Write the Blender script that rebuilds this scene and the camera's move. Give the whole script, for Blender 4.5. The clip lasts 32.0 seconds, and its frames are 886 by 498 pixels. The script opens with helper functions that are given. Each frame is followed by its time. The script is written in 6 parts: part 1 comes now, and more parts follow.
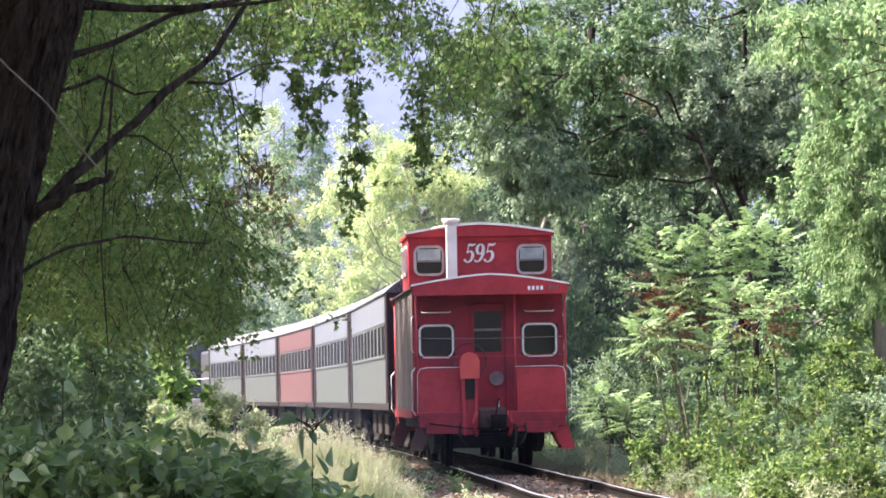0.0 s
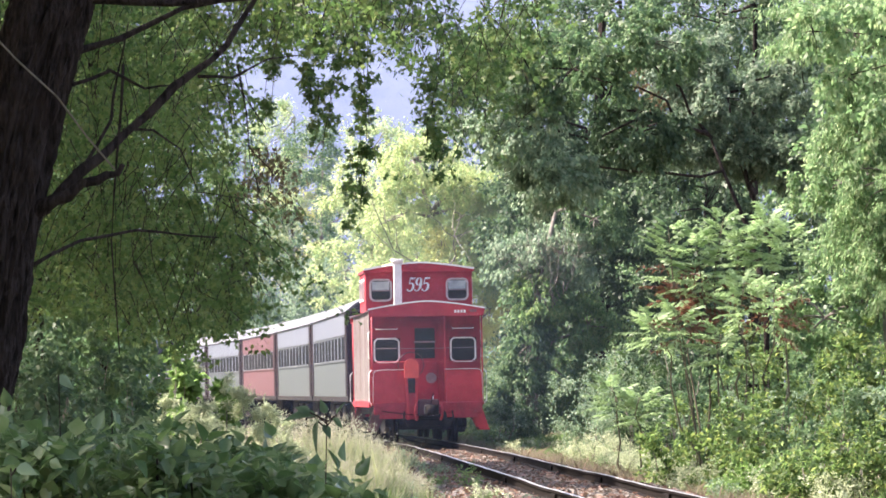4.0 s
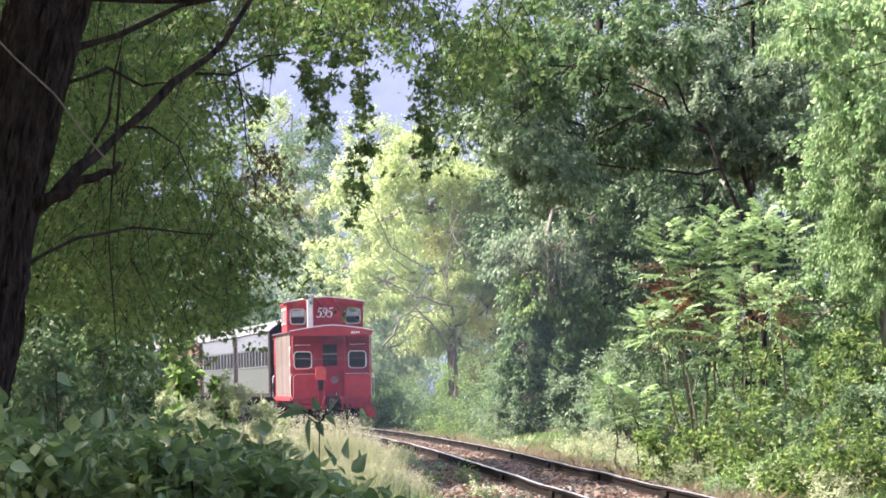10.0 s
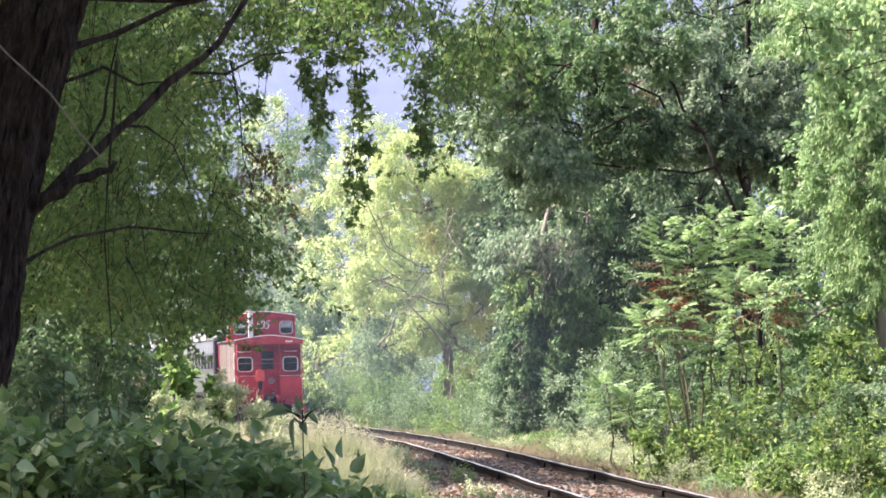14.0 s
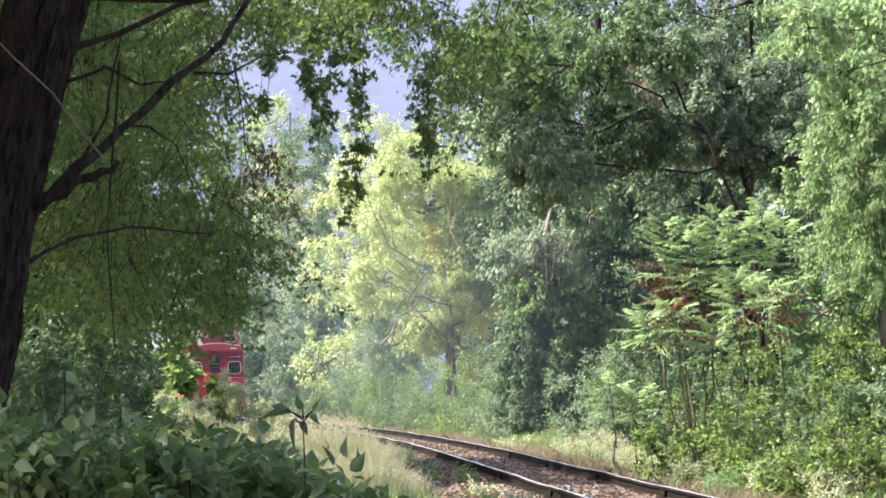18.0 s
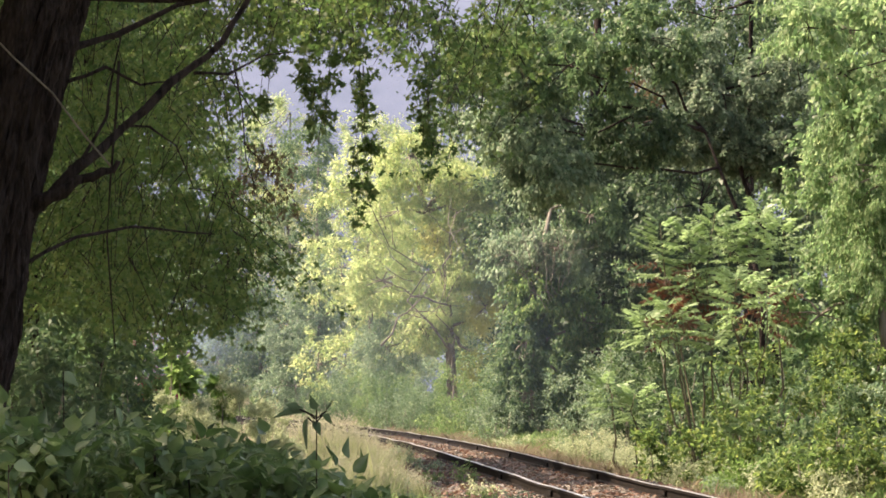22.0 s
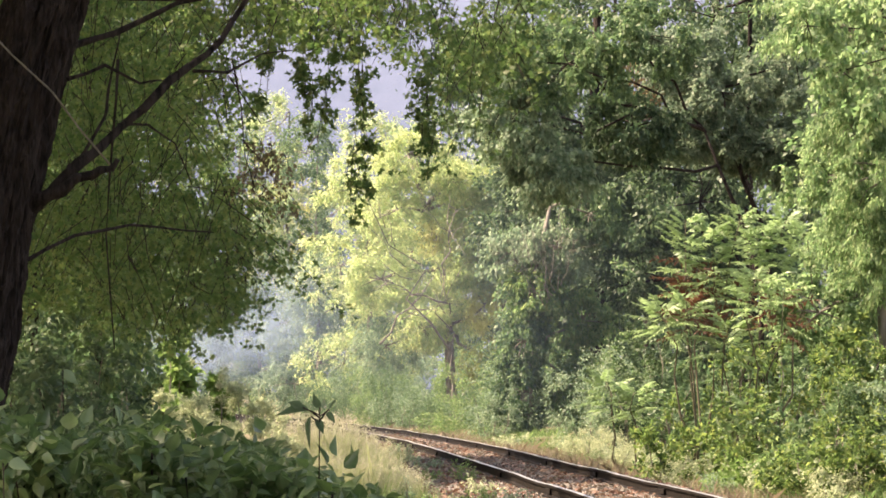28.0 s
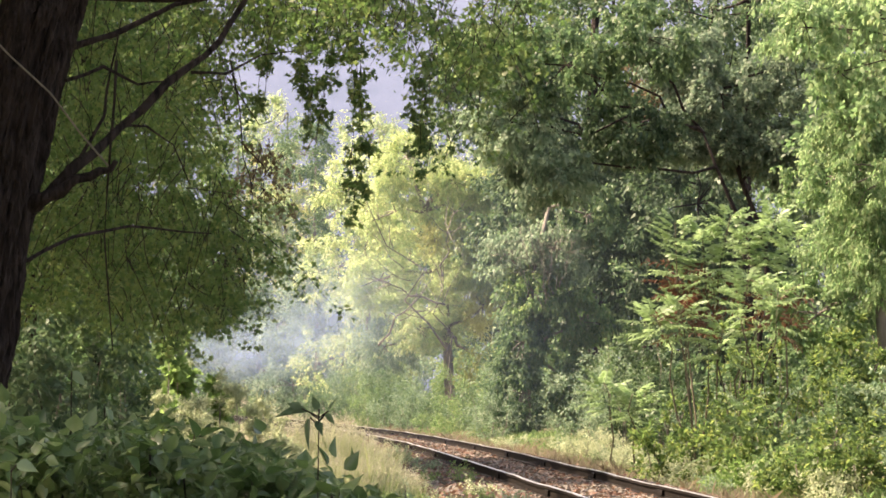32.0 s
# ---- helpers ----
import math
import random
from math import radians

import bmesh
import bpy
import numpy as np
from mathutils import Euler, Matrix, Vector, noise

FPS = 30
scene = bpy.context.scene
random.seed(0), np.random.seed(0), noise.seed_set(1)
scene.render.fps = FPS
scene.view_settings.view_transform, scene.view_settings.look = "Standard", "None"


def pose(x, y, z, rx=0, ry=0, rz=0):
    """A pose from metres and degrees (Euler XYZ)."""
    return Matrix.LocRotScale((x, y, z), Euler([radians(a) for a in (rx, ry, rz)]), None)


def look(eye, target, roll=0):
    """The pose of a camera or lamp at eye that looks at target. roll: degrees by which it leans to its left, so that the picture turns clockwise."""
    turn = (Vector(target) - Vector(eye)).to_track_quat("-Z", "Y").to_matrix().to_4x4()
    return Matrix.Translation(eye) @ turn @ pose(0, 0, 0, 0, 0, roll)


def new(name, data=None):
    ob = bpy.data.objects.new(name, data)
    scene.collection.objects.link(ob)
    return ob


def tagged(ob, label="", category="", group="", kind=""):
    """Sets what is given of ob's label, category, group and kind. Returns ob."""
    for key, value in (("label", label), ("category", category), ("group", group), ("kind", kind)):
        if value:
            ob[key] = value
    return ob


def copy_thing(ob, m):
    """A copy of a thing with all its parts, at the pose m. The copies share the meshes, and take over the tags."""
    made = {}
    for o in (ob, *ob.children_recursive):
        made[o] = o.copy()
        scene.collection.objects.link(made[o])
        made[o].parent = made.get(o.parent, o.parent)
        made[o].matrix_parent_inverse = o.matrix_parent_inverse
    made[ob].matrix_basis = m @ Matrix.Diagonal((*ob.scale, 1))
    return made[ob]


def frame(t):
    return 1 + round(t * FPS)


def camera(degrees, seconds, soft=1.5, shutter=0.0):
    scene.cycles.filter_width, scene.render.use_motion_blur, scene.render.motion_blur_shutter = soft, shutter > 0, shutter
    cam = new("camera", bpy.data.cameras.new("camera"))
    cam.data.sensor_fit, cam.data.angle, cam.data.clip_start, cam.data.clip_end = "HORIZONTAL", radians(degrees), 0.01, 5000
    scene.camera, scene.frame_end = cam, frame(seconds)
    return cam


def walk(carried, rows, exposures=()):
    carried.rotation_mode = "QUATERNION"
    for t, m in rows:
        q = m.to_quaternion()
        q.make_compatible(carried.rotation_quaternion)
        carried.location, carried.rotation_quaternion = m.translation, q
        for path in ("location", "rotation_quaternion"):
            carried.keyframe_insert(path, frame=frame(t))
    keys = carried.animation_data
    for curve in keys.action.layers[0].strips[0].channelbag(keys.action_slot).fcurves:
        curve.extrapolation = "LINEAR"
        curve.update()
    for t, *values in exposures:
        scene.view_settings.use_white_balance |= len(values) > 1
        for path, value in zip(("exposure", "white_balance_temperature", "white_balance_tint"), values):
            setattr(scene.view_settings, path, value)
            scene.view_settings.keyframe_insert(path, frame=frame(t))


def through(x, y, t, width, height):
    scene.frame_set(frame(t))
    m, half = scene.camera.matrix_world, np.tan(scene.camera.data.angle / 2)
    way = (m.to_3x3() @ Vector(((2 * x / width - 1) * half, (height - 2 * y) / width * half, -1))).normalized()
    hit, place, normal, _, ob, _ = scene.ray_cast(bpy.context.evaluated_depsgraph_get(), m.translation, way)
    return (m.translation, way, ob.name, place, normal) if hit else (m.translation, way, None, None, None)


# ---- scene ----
cam = camera(11.98, 32.0, soft=1.68)
# turn of the tripod head: seconds, tilt, pan
TURNS = (
    (0, 92.046, -0.118), (0.5, 92.058, -0.071), (1, 92.046, -0.041), (1.5, 92.034, -0.023), (2, 92.034, 0.000),
    (2.5, 92.010, 0.012), (3, 91.987, 0.012), (3.5, 91.974, 0.012), (5.5, 91.927, 0.083), (6, 91.916, 0.071),
    (6.5, 91.927, 0.071), (7, 91.927, 0.059), (7.5, 91.916, 0.047), (8, 91.927, 0.023), (8.5, 91.927, 0.012),
    (9, 91.927, 0.000), (9.5, 91.927, 0.000), (10, 91.927, -0.012), (10.5, 91.916, -0.023), (11, 91.916, -0.024),
    (11.5, 91.916, -0.024), (12, 91.916, -0.035), (12.5, 91.916, -0.059), (13, 91.916, -0.059), (13.5, 91.916, -0.071),
    (14, 91.916, -0.071), (14.5, 91.916, -0.071), (16.5, 91.927, -0.070), (17, 91.916, -0.059), (17.5, 91.927, -0.035),
    (18, 91.916, -0.035), (18.5, 91.916, -0.035), (19, 91.856, -0.012), (19.5, 91.809, -0.047), (20, 91.809, -0.046),
    (20.5, 91.856, -0.035), (21, 91.892, -0.035), (21.5, 91.904, -0.035), (22, 91.916, -0.035), (22.5, 91.927, -0.059),
    (23, 91.916, -0.070), (23.5, 91.916, -0.065), (24, 91.916, -0.059), (24.5, 91.927, -0.070), (25, 91.927, -0.071),
    (25.5, 91.916, -0.071), (27.5, 91.892, -0.041), (28, 91.892, -0.047), (28.5, 91.904, -0.047), (29, 91.904, -0.047),
    (29.5, 91.916, -0.065), (30, 91.916, -0.065), (30.5, 91.916, -0.065), (31, 91.916, -0.065), (31.5, 91.904, -0.070),
    (32, 91.910, -0.070),
)
walk(cam, [(t, pose(0, 0, 1.27, rx, 0, rz)) for t, rx, rz in TURNS],
     exposures=((0, 1.93, 6800, 21), (4, 1.85, 6800, 21), (9, 1.84, 6850, 20), (17, 1.77, 6950, 18), (20, 1.5, 7300, 16), (24, 1.38, 9000, 21), (28, 1.65, 8600, 20), (32, 1.63, 8600, 20)))

# ---- world and sun ----
SUN_EL, SUN_AZ = 50.0, -80.0          # degrees; azimuth from straight ahead, towards the right
world = bpy.data.worlds.new("sky")
scene.world = world
world.use_nodes = True
wn = world.node_tree.nodes
sky = wn.new("ShaderNodeTexSky")
sky.sky_type, sky.sun_disc = "NISHITA", False
sky.sun_elevation, sky.sun_rotation = radians(SUN_EL), radians(SUN_AZ)
sky.air_density, sky.dust_density, sky.ozone_density = 1.0, 4.0, 1.0
wn["Background"].inputs["Strength"].default_value = 0.15
world.node_tree.links.new(sky.outputs[0], wn["Background"].inputs["Color"])
sun_data = bpy.data.lights.new("sun", "SUN")
sun_data.energy, sun_data.angle, sun_data.color = 4.8, radians(3.0), (1.0, 0.95, 0.84)
sun = new("sun", sun_data)
se, sa = radians(SUN_EL), radians(SUN_AZ)
sun.matrix_world = look((0, 0, 60), (-math.sin(sa) * math.cos(se), -math.cos(sa) * math.cos(se), 60 - math.sin(se)))


# ---- materials ----
def nodes_of(name):
    m = bpy.data.materials.new(name)
    m.use_nodes = True
    t = m.node_tree
    return m, t, t.nodes, t.links, t.nodes["Principled BSDF"]


def ramp(t, stops):
    r = t.nodes.new("ShaderNodeValToRGB")
    while len(r.color_ramp.elements) < len(stops):
        r.color_ramp.elements.new(0.5)
    for e, (p, c) in zip(r.color_ramp.elements, stops):
        e.position, e.color = p, (*c, 1)
    return r


def surface(name, dark, light, rough=0.7, scale=6.0, metal=0.0, bump=0.3, fine=60.0, spec=0.5, stretch=(1, 1, 1), dist=0.02, vary=0.0):
    """Paint, wood, metal, soil: two scales of mottling and a fine relief; vary sets piece apart from piece."""
    m, t, n, l, p = nodes_of(name)
    co = n.new("ShaderNodeTexCoord")
    mp = n.new("ShaderNodeMapping")
    mp.inputs["Scale"].default_value = stretch
    l.new(co.outputs["Object"], mp.inputs["Vector"])
    big, small = n.new("ShaderNodeTexNoise"), n.new("ShaderNodeTexNoise")
    big.inputs["Scale"].default_value, small.inputs["Scale"].default_value = scale, fine
    big.inputs["Detail"].default_value, small.inputs["Detail"].default_value = 6, 4
    l.new(mp.outputs[0], big.inputs["Vector"])
    l.new(mp.outputs[0], small.inputs["Vector"])
    mix = n.new("ShaderNodeMath")
    mix.operation = "MULTIPLY_ADD"
    mix.inputs[1].default_value, mix.inputs[2].default_value = 0.45, -0.1
    l.new(small.outputs[0], mix.inputs[0])
    add = n.new("ShaderNodeMath")
    l.new(big.outputs[0], add.inputs[0])
    l.new(mix.outputs[0], add.inputs[1])
    r = ramp(t, ((0.35, dark), (0.75, light)))
    l.new(add.outputs[0], r.inputs[0])
    if vary:
        who, shift, total = n.new("ShaderNodeObjectInfo"), n.new("ShaderNodeMath"), n.new("ShaderNodeMath")
        shift.operation = "MULTIPLY_ADD"
        shift.inputs[1].default_value, shift.inputs[2].default_value = vary, -0.5 * vary
        l.new(who.outputs["Random"], shift.inputs[0])
        l.new(add.outputs[0], total.inputs[0])
        l.new(shift.outputs[0], total.inputs[1])
        l.new(total.outputs[0], r.inputs[0])
    l.new(r.outputs[0], p.inputs["Base Color"])
    b = n.new("ShaderNodeBump")
    b.inputs["Strength"].default_value, b.inputs["Distance"].default_value = bump, dist
    l.new(add.outputs[0], b.inputs["Height"])
    l.new(b.outputs[0], p.inputs["Normal"])
    p.inputs["Roughness"].default_value, p.inputs["Metallic"].default_value = rough, metal
    p.inputs["Specular IOR Level"].default_value = spec
    return m


def leafy(name, colours, through=0.45, rough=0.5, spec=0.35, patch=0.35, grain=0.9):
    """Leaves: the colour varies leaf by leaf and in patches over the crown, and light shines through them."""
    m, t, n, l, p = nodes_of(name)
    geo, co, ns = n.new("ShaderNodeNewGeometry"), n.new("ShaderNodeTexCoord"), n.new("ShaderNodeTexNoise")
    ns.inputs["Scale"].default_value, ns.inputs["Detail"].default_value = grain, 3
    l.new(co.outputs["Object"], ns.inputs["Vector"])
    mx = n.new("ShaderNodeMix")
    mx.inputs[0].default_value = patch
    l.new(geo.outputs["Random Per Island"], mx.inputs[2])
    l.new(ns.outputs[0], mx.inputs[3])
    k = len(colours)
    r = ramp(t, [(0.12 + 0.76 * i / (k - 1), c) for i, c in enumerate(colours)])
    l.new(mx.outputs[0], r.inputs[0])
    l.new(r.outputs[0], p.inputs["Base Color"])
    p.inputs["Roughness"].default_value, p.inputs["Specular IOR Level"].default_value = rough, spec
    tr = n.new("ShaderNodeBsdfTranslucent")
    hs = n.new("ShaderNodeHueSaturation")
    hs.inputs["Hue"].default_value, hs.inputs["Saturation"].default_value, hs.inputs["Value"].default_value = 0.495, 1.0, 1.9
    l.new(r.outputs[0], hs.inputs["Color"])
    l.new(hs.outputs[0], tr.inputs["Color"])
    ms = n.new("ShaderNodeMixShader")
    ms.inputs[0].default_value = through
    l.new(p.outputs[0], ms.inputs[1])
    l.new(tr.outputs[0], ms.inputs[2])
    l.new(ms.outputs[0], n["Material Output"].inputs["Surface"])
    return m


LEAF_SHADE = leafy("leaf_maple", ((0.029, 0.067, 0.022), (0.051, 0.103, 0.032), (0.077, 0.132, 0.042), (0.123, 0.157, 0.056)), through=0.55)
LEAF_BROWN = leafy("leaf_turning", ((0.055, 0.050, 0.025), (0.115, 0.085, 0.050), (0.100, 0.105, 0.045)), through=0.35)
LITTER = leafy("leaf_litter", ((0.080, 0.044, 0.034), (0.150, 0.085, 0.062), (0.125, 0.100, 0.072)), through=0.2)
LEAF_BUSH = leafy("leaf_bush", ((0.024, 0.056, 0.021), (0.048, 0.098, 0.034), (0.080, 0.144, 0.054), (0.114, 0.174, 0.082), (0.170, 0.220, 0.134)), through=0.35, rough=0.34, spec=0.5, patch=0.5, grain=16.0)
LEAF_DARK = leafy("leaf_dark", ((0.040, 0.086, 0.042), (0.070, 0.130, 0.060), (0.125, 0.185, 0.084)), through=0.42)
LEAF_GREY = leafy("leaf_grey", ((0.095, 0.160, 0.098), (0.140, 0.212, 0.132), (0.210, 0.268, 0.176)), through=0.42)
LEAF_MID = leafy("leaf_mid", ((0.056, 0.115, 0.040), (0.087, 0.160, 0.058), (0.128, 0.200, 0.076), (0.180, 0.230, 0.098)), through=0.48)
LEAF_WAY = leafy("leaf_wayside", ((0.032, 0.066, 0.024), (0.064, 0.118, 0.036), (0.100, 0.160, 0.046), (0.172, 0.212, 0.066)), through=0.5, patch=0.3)
LEAF_LIME = leafy("leaf_lime", ((0.074, 0.148, 0.063), (0.112, 0.202, 0.087), (0.155, 0.244, 0.114), (0.217, 0.284, 0.146)), through=0.5, patch=0.25)
LEAF_LIGHT = leafy("leaf_light", ((0.155, 0.240, 0.118), (0.215, 0.300, 0.150), (0.275, 0.336, 0.182), (0.340, 0.362, 0.205)), through=0.55)
LEAF_GOLD = leafy("leaf_gold", ((0.165, 0.256, 0.108), (0.237, 0.326, 0.141), (0.309, 0.369, 0.172), (0.383, 0.396, 0.196)), through=0.55)
LEAF_SILVER = leafy("leaf_silver", ((0.065, 0.108, 0.072), (0.098, 0.150, 0.098), (0.148, 0.190, 0.130)), through=0.4)
LEAF_DEEP = leafy("leaf_deep", ((0.028, 0.060, 0.033), (0.048, 0.090, 0.046), (0.085, 0.130, 0.066)), through=0.35)
LEAF_YELLOW = leafy("leaf_yellow", ((0.277, 0.297, 0.113), (0.350, 0.370, 0.132), (0.330, 0.330, 0.158)), through=0.5)
LEAF_SUMAC = leafy("leaf_sumac", ((0.090, 0.175, 0.064), (0.133, 0.229, 0.088), (0.201, 0.287, 0.144)), through=0.5, rough=0.4)
LEAF_RED = leafy("leaf_red", ((0.058, 0.024, 0.016), (0.098, 0.032, 0.022), (0.090, 0.052, 0.028)), through=0.3)
GRASS_DRY = leafy("grass_dry", ((0.150, 0.122, 0.088), (0.215, 0.178, 0.130), (0.140, 0.150, 0.075)), through=0.35)
GRASS_PALE = leafy("grass_pale", ((0.198, 0.236, 0.128), (0.285, 0.310, 0.186), (0.170, 0.226, 0.105)), through=0.4)
WEED_GREY = leafy("weed_grey", ((0.210, 0.260, 0.160), (0.294, 0.344, 0.210), (0.395, 0.420, 0.294)), through=0.4)
LEAF_FRESH = leafy("leaf_fresh", ((0.083, 0.156, 0.044), (0.122, 0.210, 0.063), (0.171, 0.259, 0.093)), through=0.48)
SEED_PALE = leafy("grass_seed", ((0.242, 0.242, 0.181), (0.302, 0.302, 0.232), (0.202, 0.212, 0.141)), through=0.4)
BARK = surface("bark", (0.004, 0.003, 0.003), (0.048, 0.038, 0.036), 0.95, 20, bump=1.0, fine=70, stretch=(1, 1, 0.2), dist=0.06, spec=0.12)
BARK_GREY = surface("bark_grey", (0.09, 0.08, 0.07), (0.20, 0.18, 0.15), 0.95, 8, bump=0.8, stretch=(1, 1, 0.3))
SOIL = surface("soil", (0.05, 0.045, 0.025), (0.13, 0.11, 0.06), 0.95, 1.2, bump=0.8, fine=22, dist=0.05)
BALLAST = surface("ballast", (0.065, 0.058, 0.052), (0.180, 0.162, 0.145), 0.9, 3, bump=0.8, fine=30)
STEEL_RUST = surface("rusty_steel", (0.0025, 0.002, 0.002), (0.009, 0.006, 0.005), 0.85, 5, spec=0.12)
STEEL_HEAD = surface("worn_rail_head", (0.35, 0.33, 0.32), (0.55, 0.53, 0.52), 0.35, 4, metal=0.8, bump=0.1)
STEM = surface("green_brown_stem", (0.035, 0.036, 0.018), (0.095, 0.085, 0.048), 0.8, 6, bump=0.2, stretch=(1, 1, 0.3))
TIE_WOOD = surface("tie_wood", (0.045, 0.035, 0.03), (0.12, 0.10, 0.085), 0.9, 6, stretch=(0.3, 3, 3), vary=0.3)
RED = surface("caboose_red", (0.235, 0.015, 0.023), (0.430, 0.032, 0.044), 0.6, 1.6, bump=0.12, spec=0.35, fine=9)
# red darkened by roof shade on end walls and doors, grime on beams
RED_SHADE_GRIME = surface("caboose_red_shade_grime", (0.158, 0.014, 0.022), (0.315, 0.024, 0.040), 0.65, 1.8, bump=0.12, spec=0.3, fine=12)
# weathered streaks, with the pale glare of glancing light put into the tone
RED_SIDE = surface("weathered_glare_side_boards", (0.062, 0.028, 0.027), (0.165, 0.148, 0.138), 0.7, 2.5, bump=0.3, stretch=(5, 5, 0.35), vary=0.6)
RED_ORANGE = surface("brake_red", (0.448, 0.045, 0.042), (0.608, 0.072, 0.058), 0.55, 4, bump=0.08)
WHITE = surface("white_paint", (0.62, 0.61, 0.58), (0.82, 0.81, 0.79), 0.5, 5, bump=0.06)
BLACK = surface("black_iron", (0.012, 0.011, 0.011), (0.030, 0.026, 0.024), 0.8, 6, bump=0.3, spec=0.15)
MAROON = surface("maroon_paint", (0.035, 0.009, 0.011), (0.07, 0.018, 0.021), 0.6, 3)
VESTIBULE = surface("dark_vestibule_paint", (0.009, 0.005, 0.007), (0.021, 0.010, 0.012), 0.7, 3, spec=0.2)
COACH_GREY = surface("coach_grey", (0.050, 0.060, 0.062), (0.101, 0.119, 0.122), 0.42, 2.2, bump=0.06, spec=0.5, stretch=(1, 1.4, 0.14))
# paler coach grey with the upper side's bluish sky sheen put into it
COACH_LETTER = surface("coach_grey_sky_sheen", (0.094, 0.107, 0.135), (0.188, 0.210, 0.256), 0.35, 2.4, bump=0.05, stretch=(1, 1.6, 0.2))
COACH_RED = surface("coach_red", (0.098, 0.037, 0.045), (0.124, 0.059, 0.065), 0.5, 1.2, bump=0.08)
ROOF_SILVER = surface("roof_silver", (0.075, 0.078, 0.088), (0.155, 0.160, 0.176), 0.62, 1.8, bump=0.1, stretch=(0.3, 1.2, 0.3), spec=0.25)
ENGINE_DARK = surface("engine_dark", (0.02, 0.022, 0.03), (0.05, 0.052, 0.06), 0.5, 2)
# blue haze of the distance is mixed into the ridge's own colour
HILL = surface("far_hill_with_haze", (0.058, 0.086, 0.150), (0.090, 0.118, 0.195), 1.0, 0.02, bump=0.0, fine=0.12)


def glass(name, tint):
    m, t, n, l, p = nodes_of(name)
    p.inputs["Base Color"].default_value = (*tint, 1)
    p.inputs["Roughness"].default_value, p.inputs["Specular IOR Level"].default_value = 0.08, 0.4
    return m


PANE = glass("dark_window_glass", (0.012, 0.014, 0.014))
COACH_PANE = surface("dusty_coach_glass", (0.004, 0.005, 0.005), (0.010, 0.011, 0.012), 0.5, 3, bump=0.02, spec=0.03)
DARK_SASH = surface("dark_sash", (0.010, 0.010, 0.010), (0.028, 0.028, 0.028), 0.7, 6, bump=0.05, spec=0.1)


# ---- mesh helpers ----
def part(name, data, material, parent, label=""):
    """Links a bmesh or a mesh as one object under a thing or a part."""
    if isinstance(data, bmesh.types.BMesh):
        me = bpy.data.meshes.new(name)
        data.to_mesh(me)
        data.free()
    else:
        me = data
    if not me.materials:
        me.materials.append(material)
    ob = new(name, me)
    if parent:
        ob.parent = parent
    return tagged(ob, label)


def thing(name, m, label, category, group="", kind=""):
    ob = new(name)
    ob.empty_display_size = 0.2
    ob.matrix_basis = m
    return tagged(ob, label, category, group, kind)


def box(size, at=(0, 0, 0), bevel=0.0, m=None, bm=None):
    bm = bm or bmesh.new()
    made = bmesh.ops.create_cube(bm, size=1.0)["verts"]
    bmesh.ops.scale(bm, vec=size, verts=made)
    if bevel:
        es = list({e for v in made for e in v.link_edges})
        made = list({v for f in bmesh.ops.bevel(bm, geom=es, offset=bevel, segments=2, affect="EDGES", profile=0.5)["faces"] for v in f.verts} | {v for v in made if v.is_valid})
    if m:
        bmesh.ops.transform(bm, matrix=m, verts=made)
    bmesh.ops.translate(bm, vec=at, verts=made)
    return bm


def prism(outline, depth, axis="y", at=(0, 0, 0), bm=None):
    """A closed outline (x, z) pulled along y, or (y, z) pulled along x."""
    bm = bm or bmesh.new()
    rows = []
    for d in (0, depth):
        rows.append([bm.verts.new((at[0] + a, at[1] + d, at[2] + b) if axis == "y" else (at[0] + d, at[1] + a, at[2] + b)) for a, b in outline])
    k = len(outline)
    for i in range(k):
        bm.faces.new((rows[0][i], rows[0][(i + 1) % k], rows[1][(i + 1) % k], rows[1][i]))
    bm.faces.new(rows[0])
    bm.faces.new(rows[1][::-1])
    bmesh.ops.recalc_face_normals(bm, faces=bm.faces)
    return bm


def tube(points, radii, sides=8, bm=None, wobble=0.0, rnd=None):
    """A tapered round bar through the points."""
    bm = bm or bmesh.new()
    pts = [Vector(p) for p in points]
    radii = radii if isinstance(radii, (list, tuple)) else [radii] * len(pts)
    rings = []
    for i, p in enumerate(pts):
        d = (pts[min(i + 1, len(pts) - 1)] - pts[max(i - 1, 0)]).normalized()
        q = d.to_track_quat("Z", "Y")
        ring = []
        for s in range(sides):
            a = 2 * math.pi * s / sides
            r = radii[i] * (1 + (rnd.uniform(-wobble, wobble) if rnd else 0))
            ring.append(bm.verts.new(p + q @ Vector((math.cos(a) * r, math.sin(a) * r, 0))))
        rings.append(ring)
    for a, b in zip(rings, rings[1:]):
        for s in range(sides):
            f = bm.faces.new((a[s], a[(s + 1) % sides], b[(s + 1) % sides], b[s]))
            f.smooth = True
    bm.faces.new(rings[0][::-1])
    bm.faces.new(rings[-1])
    return bm


def disc(radius, thick, at, axis="y", sides=20, bm=None):
    e = Vector({"x": (1, 0, 0), "y": (0, 1, 0), "z": (0, 0, 1)}[axis]) * thick / 2
    return tube((Vector(at) - e, Vector(at) + e), radius, sides, bm)


